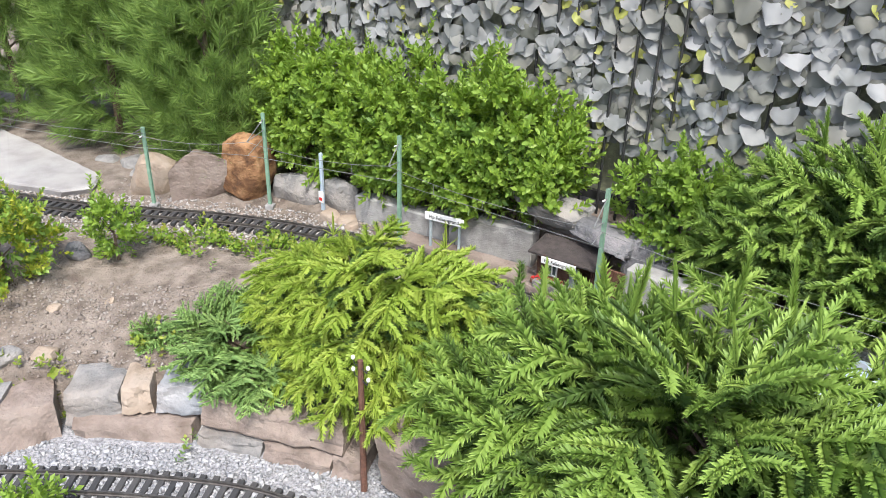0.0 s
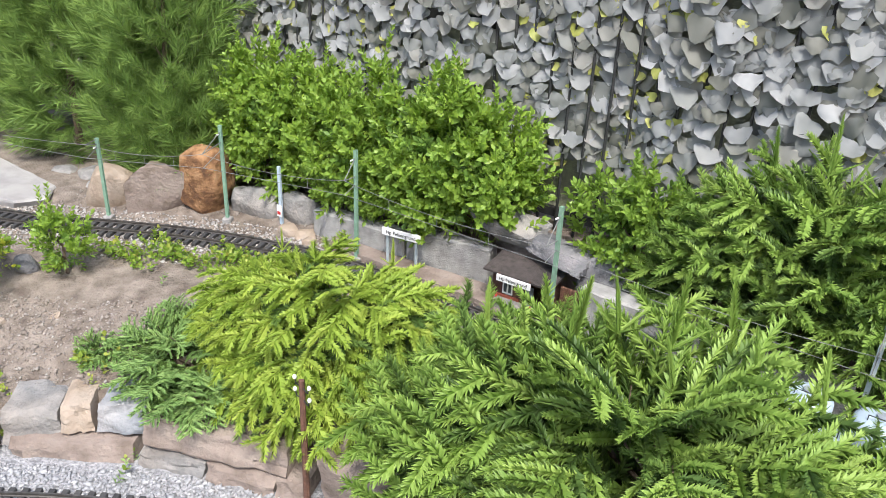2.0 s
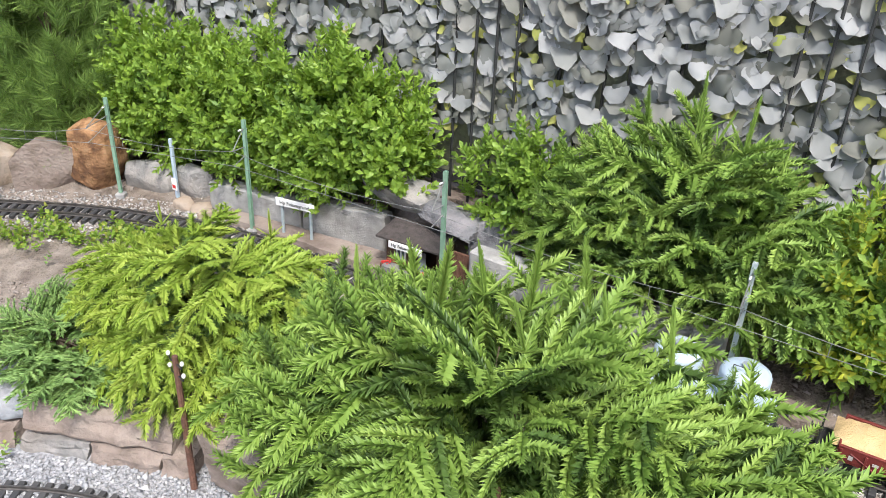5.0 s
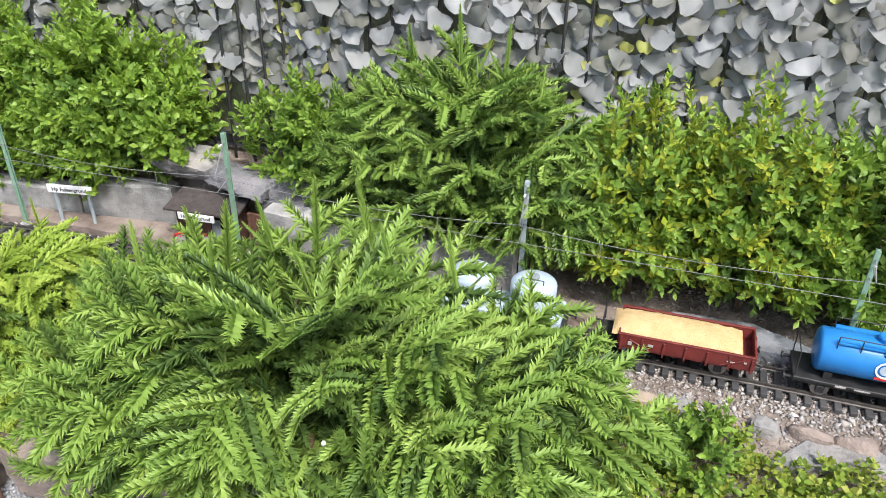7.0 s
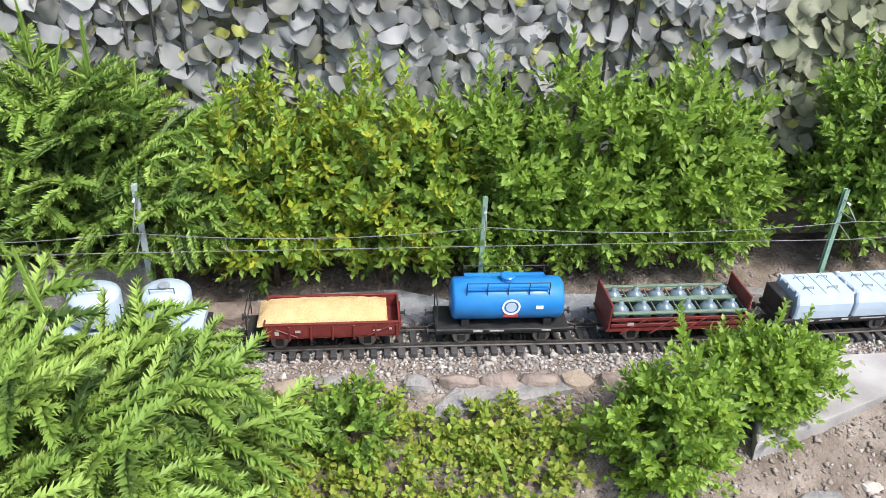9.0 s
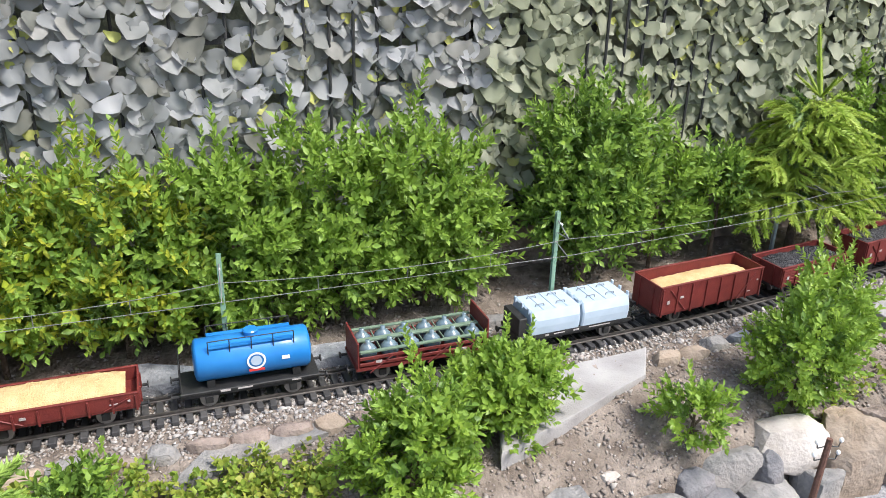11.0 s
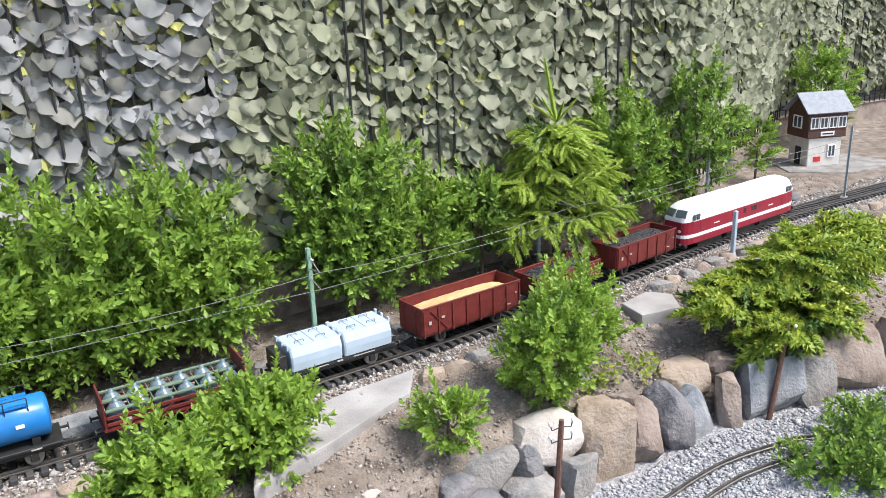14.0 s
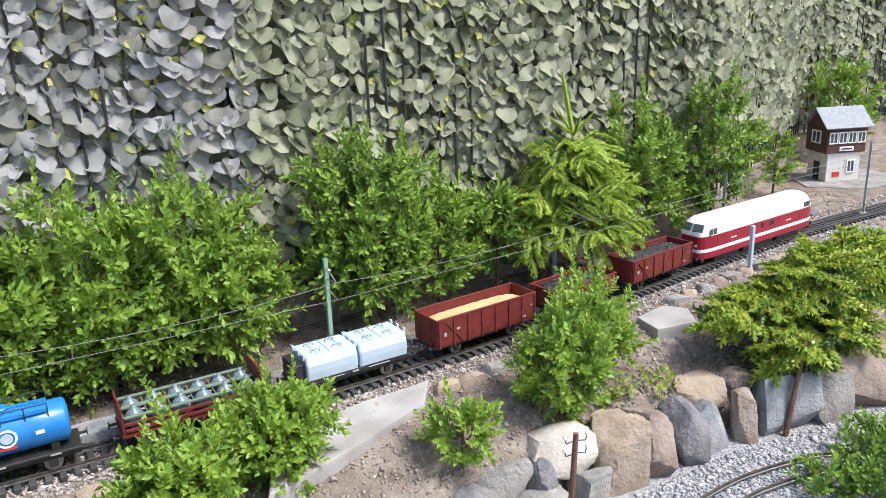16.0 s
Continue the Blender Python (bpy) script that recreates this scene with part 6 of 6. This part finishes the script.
    for sy in (-1, 1):
        for x, w in ((-0.045, 0.026), (0.045, 0.026), (0.0, 0.012)):
            part("side_grille", box(B(), x - w / 2, x + w / 2, sy * hw - 0.0006, sy * hw + 0.0006, 0.07, 0.083), M["black"], root)
        for x in (-0.13, 0.13):
            part("number_bar", box(B(), x - 0.012, x + 0.012, sy * hw - 0.0005, sy * hw + 0.0005, 0.068, 0.071), M["white"], root)
            part("cab_door", box(B(), x * 1.5 - 0.008, x * 1.5 + 0.008, sy * hw - 0.0004, sy * hw + 0.0004, 0.058, 0.088), M["loco_red"], root)
    return root


def container_wagon(m):
    root = thing("container_wagon", m, "black flat wagon carrying two pale blue-grey powder containers", "freight wagon", "wagons of the model train")
    chassis(root, 0.235, (-0.07, 0.07))
    part("deck", box(B(), -0.1175, 0.1175, -0.035, 0.035, 0.038, 0.046, 0.001), M["black"], root)
    part("brake_cabin", box(B(), -0.116, -0.1, -0.03, 0.03, 0.046, 0.08, 0.001), M["black"], root)
    for cx in (-0.045, 0.06):
        sec = [(-0.036, 0.047), (-0.038, 0.062), (-0.038, 0.075), (-0.031, 0.092), (0.031, 0.092), (0.038, 0.075), (0.038, 0.062), (0.036, 0.047)]
        c = part("container", loft(B(), [[(cx + x, y * k, 0.047 + (z - 0.047) * k) for y, z in sec] for x, k in ((-0.05, 0.95), (-0.047, 1.0), (0.047, 1.0), (0.05, 0.95))]), M["container"], root)
        for x in (-0.024, 0.0, 0.024):
            part("seam", box(B(), cx + x - 0.0008, cx + x + 0.0008, -0.031, 0.031, 0.0918, 0.0932), M["container"], c)
        for x in (-0.024, 0.018):
            for y in (-0.016, 0.016):
                bm = B()
                pts = [(cx + x - 0.009, y, 0.092), (cx + x - 0.008, y, 0.0965), (cx + x + 0.008, y, 0.0965), (cx + x + 0.009, y, 0.092)]
                for a, b in zip(pts, pts[1:]):
                    rod(bm, a, b, 0.0009, seg=5)
                part("lid_handle", bm, M["slate"], c)
        for sx in (-1, 1):
            for y in (-0.025, 0, 0.025):
                part("lid_clamp", box(B(), cx + sx * 0.051 - 0.002, cx + sx * 0.051 + 0.002, y - 0.003, y + 0.003, 0.086, 0.097, 0.0006), M["container"], c)
    marks(root, [(-0.06, 0.042, 0.01, 0.005), (-0.035, 0.042, 0.03, 0.0025), (0.0, 0.042, 0.016, 0.005), (0.05, 0.042, 0.06, 0.003)], 0.0352)
    return root


def jar_wagon(m):
    root = thing("acid_jar_wagon", m, "brown-red wagon with rows of dark glass carboys in racks", "freight wagon", "wagons of the model train")
    L = 0.235
    chassis(root, L, (-0.07, 0.07))
    part("floor", box(B(), -L / 2, L / 2, -0.039, 0.039, 0.038, 0.043), M["wagon_red"], root)
    for sx in (-1, 1):
        part("end_wall", box(B(), sx * 0.114 - 0.0016, sx * 0.114 + 0.0016, -0.039, 0.039, 0.043, 0.098 if sx > 0 else 0.09, 0.0005), M["wagon_red"], root)
    for sy in (-1, 1):
        for z in (0.047, 0.058):
            part("side_rail", box(B(), -0.112, 0.112, sy * 0.039 - 0.0012, sy * 0.039 + 0.0012, z, z + 0.0055, 0.0004), M["wagon_red"], root)
        for x in (-0.075, -0.025, 0.025, 0.075):
            part("brace", rod(B(), (x - 0.02, sy * 0.041, 0.034), (x + 0.02, sy * 0.041, 0.062), 0.0012, seg=5), M["wagon_red"], root)
    for y in (-0.0385, 0.0, 0.0385):
        part("rack_rail", box(B(), -0.111, 0.111, y - 0.003 * (1.6 if y == 0 else 1), y + 0.003 * (1.6 if y == 0 else 1), 0.071, 0.0745, 0.0005), M["straw"], root)
    jar = B()
    prof = [(0.004, 0.0), (0.0135, 0.002), (0.0155, 0.012), (0.0145, 0.022), (0.008, 0.029), (0.0042, 0.031), (0.0042, 0.036), (0.002, 0.0365)]
    loft(jar, [[(r * math.cos(a * math.pi / 7), r * math.sin(a * math.pi / 7), z) for a in range(14)] for r, z in prof])
    jm = mesh_of(jar, "carboy", True)
    jm.materials.append(M["jar_glass"])
    for i in range(6):
        for y in (-0.0195, 0.0195):
            x = -0.093 + i * 0.0372
            part("carboy", jm, None, root).location = (x, y, 0.047)
    for i in range(7):
        part("rack_bar", box(B(), -0.1112 + i * 0.0371, -0.1098 + i * 0.0371, -0.035, 0.035, 0.0665, 0.0705), M["straw"], root)
    marks(root, [(-0.08, 0.053, 0.014, 0.008), (0.07, 0.05, 0.012, 0.006)], 0.0408)
    return root


def tank_wagon(m):
    root = thing("tank_wagon", m, "bright blue tank wagon with a white round emblem", "freight wagon", "wagons of the model train")
    chassis(root, 0.215, (-0.065, 0.065))
    part("deck", box(B(), -0.1075, 0.1075, -0.034, 0.034, 0.038, 0.043, 0.001), M["black"], root)
    R0, zc = 0.034, 0.081
    rings = []
    for x, k in ((-0.084, 0.05), (-0.0835, 0.6), (-0.081, 0.9), (-0.077, 1.0), (-0.02, 1.0), (0.04, 1.0), (0.091, 1.0), (0.095, 0.9), (0.0975, 0.6), (0.098, 0.05)):
        rings.append([(x, R0 * k * math.cos(a * math.pi / 16), zc + R0 * k * math.sin(a * math.pi / 16)) for a in range(32)])
    tank = part("tank", loft(B(), rings), M["tank_blue"], root, smooth=True)
    tank.data.set_sharp_from_angle(angle=radians(50))
    dome = B()
    rod(dome, (0.007, 0, zc + R0 - 0.004), (0.007, 0, zc + R0 + 0.007), 0.011, seg=18)
    rod(dome, (0.007, 0, zc + R0 + 0.007), (0.007, 0, zc + R0 + 0.009), 0.0125, 0.0105, seg=18)
    part("dome", dome, M["tank_blue"], tank)
    for sy in (-1, 1):
        part("walkway", box(B(), -0.06, 0.07, sy * 0.02 - 0.005, sy * 0.02 + 0.005, zc + 0.029, zc + 0.031), M["tank_blue"], root)
        rail = B()
        rod(rail, (-0.06, sy * 0.026, zc + 0.043), (0.07, sy * 0.026, zc + 0.043), 0.0009, seg=5)
        for x in (-0.06, -0.028, 0.005, 0.038, 0.07):
            rod(rail, (x, sy * 0.026, zc + 0.02), (x, sy * 0.026, zc + 0.043), 0.0009, seg=5)
        part("handrail", rail, M["ink"], root)
        mm = pose(0.01 * -sy, sy * (R0 + 0.0004), zc + 0.004, 90, 0, 0 if sy < 0 else 180)
        ring = B()
        loft(ring, [[(r * math.cos(a * math.pi / 12), r * math.sin(a * math.pi / 12), z) for r, z in ((0.0115, 0), (0.0145, 0), (0.0145, 0.0008), (0.0115, 0.0008))] for a in range(25)], close=False)
        e = part("emblem_ring", ring, M["white"], root, "white ring emblem")
        e.matrix_basis = mm
        part("emblem_disc", rod(B(), (0, 0, 0), (0, 0, 0.0006), 0.0085, seg=20), M["container"], e)
        part("emblem_bar", box(B(), -0.012, 0.012, -0.018, -0.0145, -0.001, 0.0008), M["red_paint"], e)
        part("text_bar", box(B(), 0.055 * -sy - 0.006, 0.055 * -sy + 0.006, sy * (R0 + 0.0006) - 0.0006, sy * (R0 + 0.0006) + 0.0002, zc, zc + 0.006), M["white"], root)
    for x in (-0.06, 0.072):
        part("saddle", box(B(), x - 0.006, x + 0.006, -0.026, 0.026, 0.043, 0.056), M["black"], root)
    part("platform_rail", rod(rod(rod(B(), (-0.105, -0.03, 0.04), (-0.105, -0.03, 0.085), 0.001, seg=5), (-0.105, 0.03, 0.04), (-0.105, 0.03, 0.085), 0.001, seg=5), (-0.105, -0.03, 0.085), (-0.105, 0.03, 0.085), 0.001, seg=5), M["ink"], root)
    marks(root, [(-0.04, 0.04, 0.02, 0.006), (-0.01, 0.04, 0.03, 0.004), (0.07, 0.04, 0.02, 0.004)], 0.0343)
    return root


def silo_wagon(m):
    root = thing("silo_wagon", m, "pale grey-blue wagon with two round cement silos", "freight wagon", "wagons of the model train")
    chassis(root, 0.225, (-0.065, 0.065))
    part("deck", box(B(), -0.1125, 0.1125, -0.034, 0.034, 0.038, 0.043, 0.001), M["black"], root)
    part("skirt", box(B(), -0.105, 0.105, -0.034, 0.034, 0.043, 0.057, 0.002), M["container"], root)
    for cx in (-0.052, 0.052):
        prof = [(0.014, 0.05), (0.036, 0.066), (0.0385, 0.068), (0.0385, 0.102), (0.037, 0.106), (0.03, 0.111), (0.012, 0.114), (0.0015, 0.1145)]
        s = part("silo", loft(B(), [[(cx + r * math.cos(a * math.pi / 16), r * math.sin(a * math.pi / 16), z) for a in range(32)] for r, z in prof]), M["container"], root, smooth=True)
        s.data.set_sharp_from_angle(angle=radians(35))
        part("hatch", rod(B(), (cx, 0, 0.1135), (cx, 0, 0.1185), 0.009, seg=16), M["slate"], s)
        rail = B()
        pts = [(cx - 0.018, -0.016, 0.112), (cx - 0.018, -0.016, 0.121), (cx + 0.018, -0.016, 0.121), (cx + 0.018, -0.016, 0.112)]
        for a, b in zip(pts, pts[1:]):
            rod(rail, a, b, 0.0008, seg=5)
        part("handrail", rail, M["ink"], s)
    lad = B()
    for x in (-0.005, 0.005):
        rod(lad, (x, -0.037, 0.045), (x, -0.034, 0.108), 0.0009, seg=5)
    for k in range(7):
        rod(lad, (-0.005, -0.0365, 0.05 + k * 0.009), (0.005, -0.0365, 0.05 + k * 0.009), 0.0007, seg=5)
    part("ladder", lad, M["ink"], root)
    marks(root, [(0.02, 0.05, 0.005, 0.005), (-0.04, 0.04, 0.03, 0.003)], 0.0345)
    return root


def at_track(s):
    x, y, a = on_line(TRACK, s)
    return pose(x, y, 0, 0, 0, a)


NOSE_X = 2.65  # where the leading end of the locomotive stands
s = float(np.interp(NOSE_X, TRACK[:, 0], TS)) - 0.268
locomotive(at_track(s))
s -= 0.268 + 0.052 + 0.118
RED = "dark red open wagon heaped with black coal"
TRAIN = [
    (0.118, lambda m: open_wagon(m, 0.236, 0.052, "coal", "dark red high-sided wagon heaped with black coal", 1, 7)),
    (0.1, lambda m: open_wagon(m, 0.2, 0.04, "coal", "dark red boarded wagon heaped with black coal", 2, 6, 5, level=0.027)),
    (0.128, lambda m: open_wagon(m, 0.256, 0.056, "sand", "dark red high-sided wagon with a load of yellow sand", 3, 8)),
    (0.1175, container_wagon),
    (0.1175, jar_wagon),
    (0.1075, tank_wagon),
    (0.118, lambda m: open_wagon(m, 0.236, 0.024, "sand", "low dark red wagon heaped high with yellow sand", 4, 7, level=0.02, platform=True)),
    (0.1125, silo_wagon),
]
last = 0.118
for i, (half, make) in enumerate(TRAIN):
    if i:
        s -= last + half + 0.058
    make(at_track(s))
    last = half

root = thing("shed_panel", pose(-0.575, 2.005, 0), "rust-red boarded panel standing beside the hut", "model building")
for k in range(6):
    part("board", box(B(), -0.027 + k * 0.009, -0.0188 + k * 0.009, -0.003, 0.003, -0.01, 0.075, 0.0006), M["timber"], root)
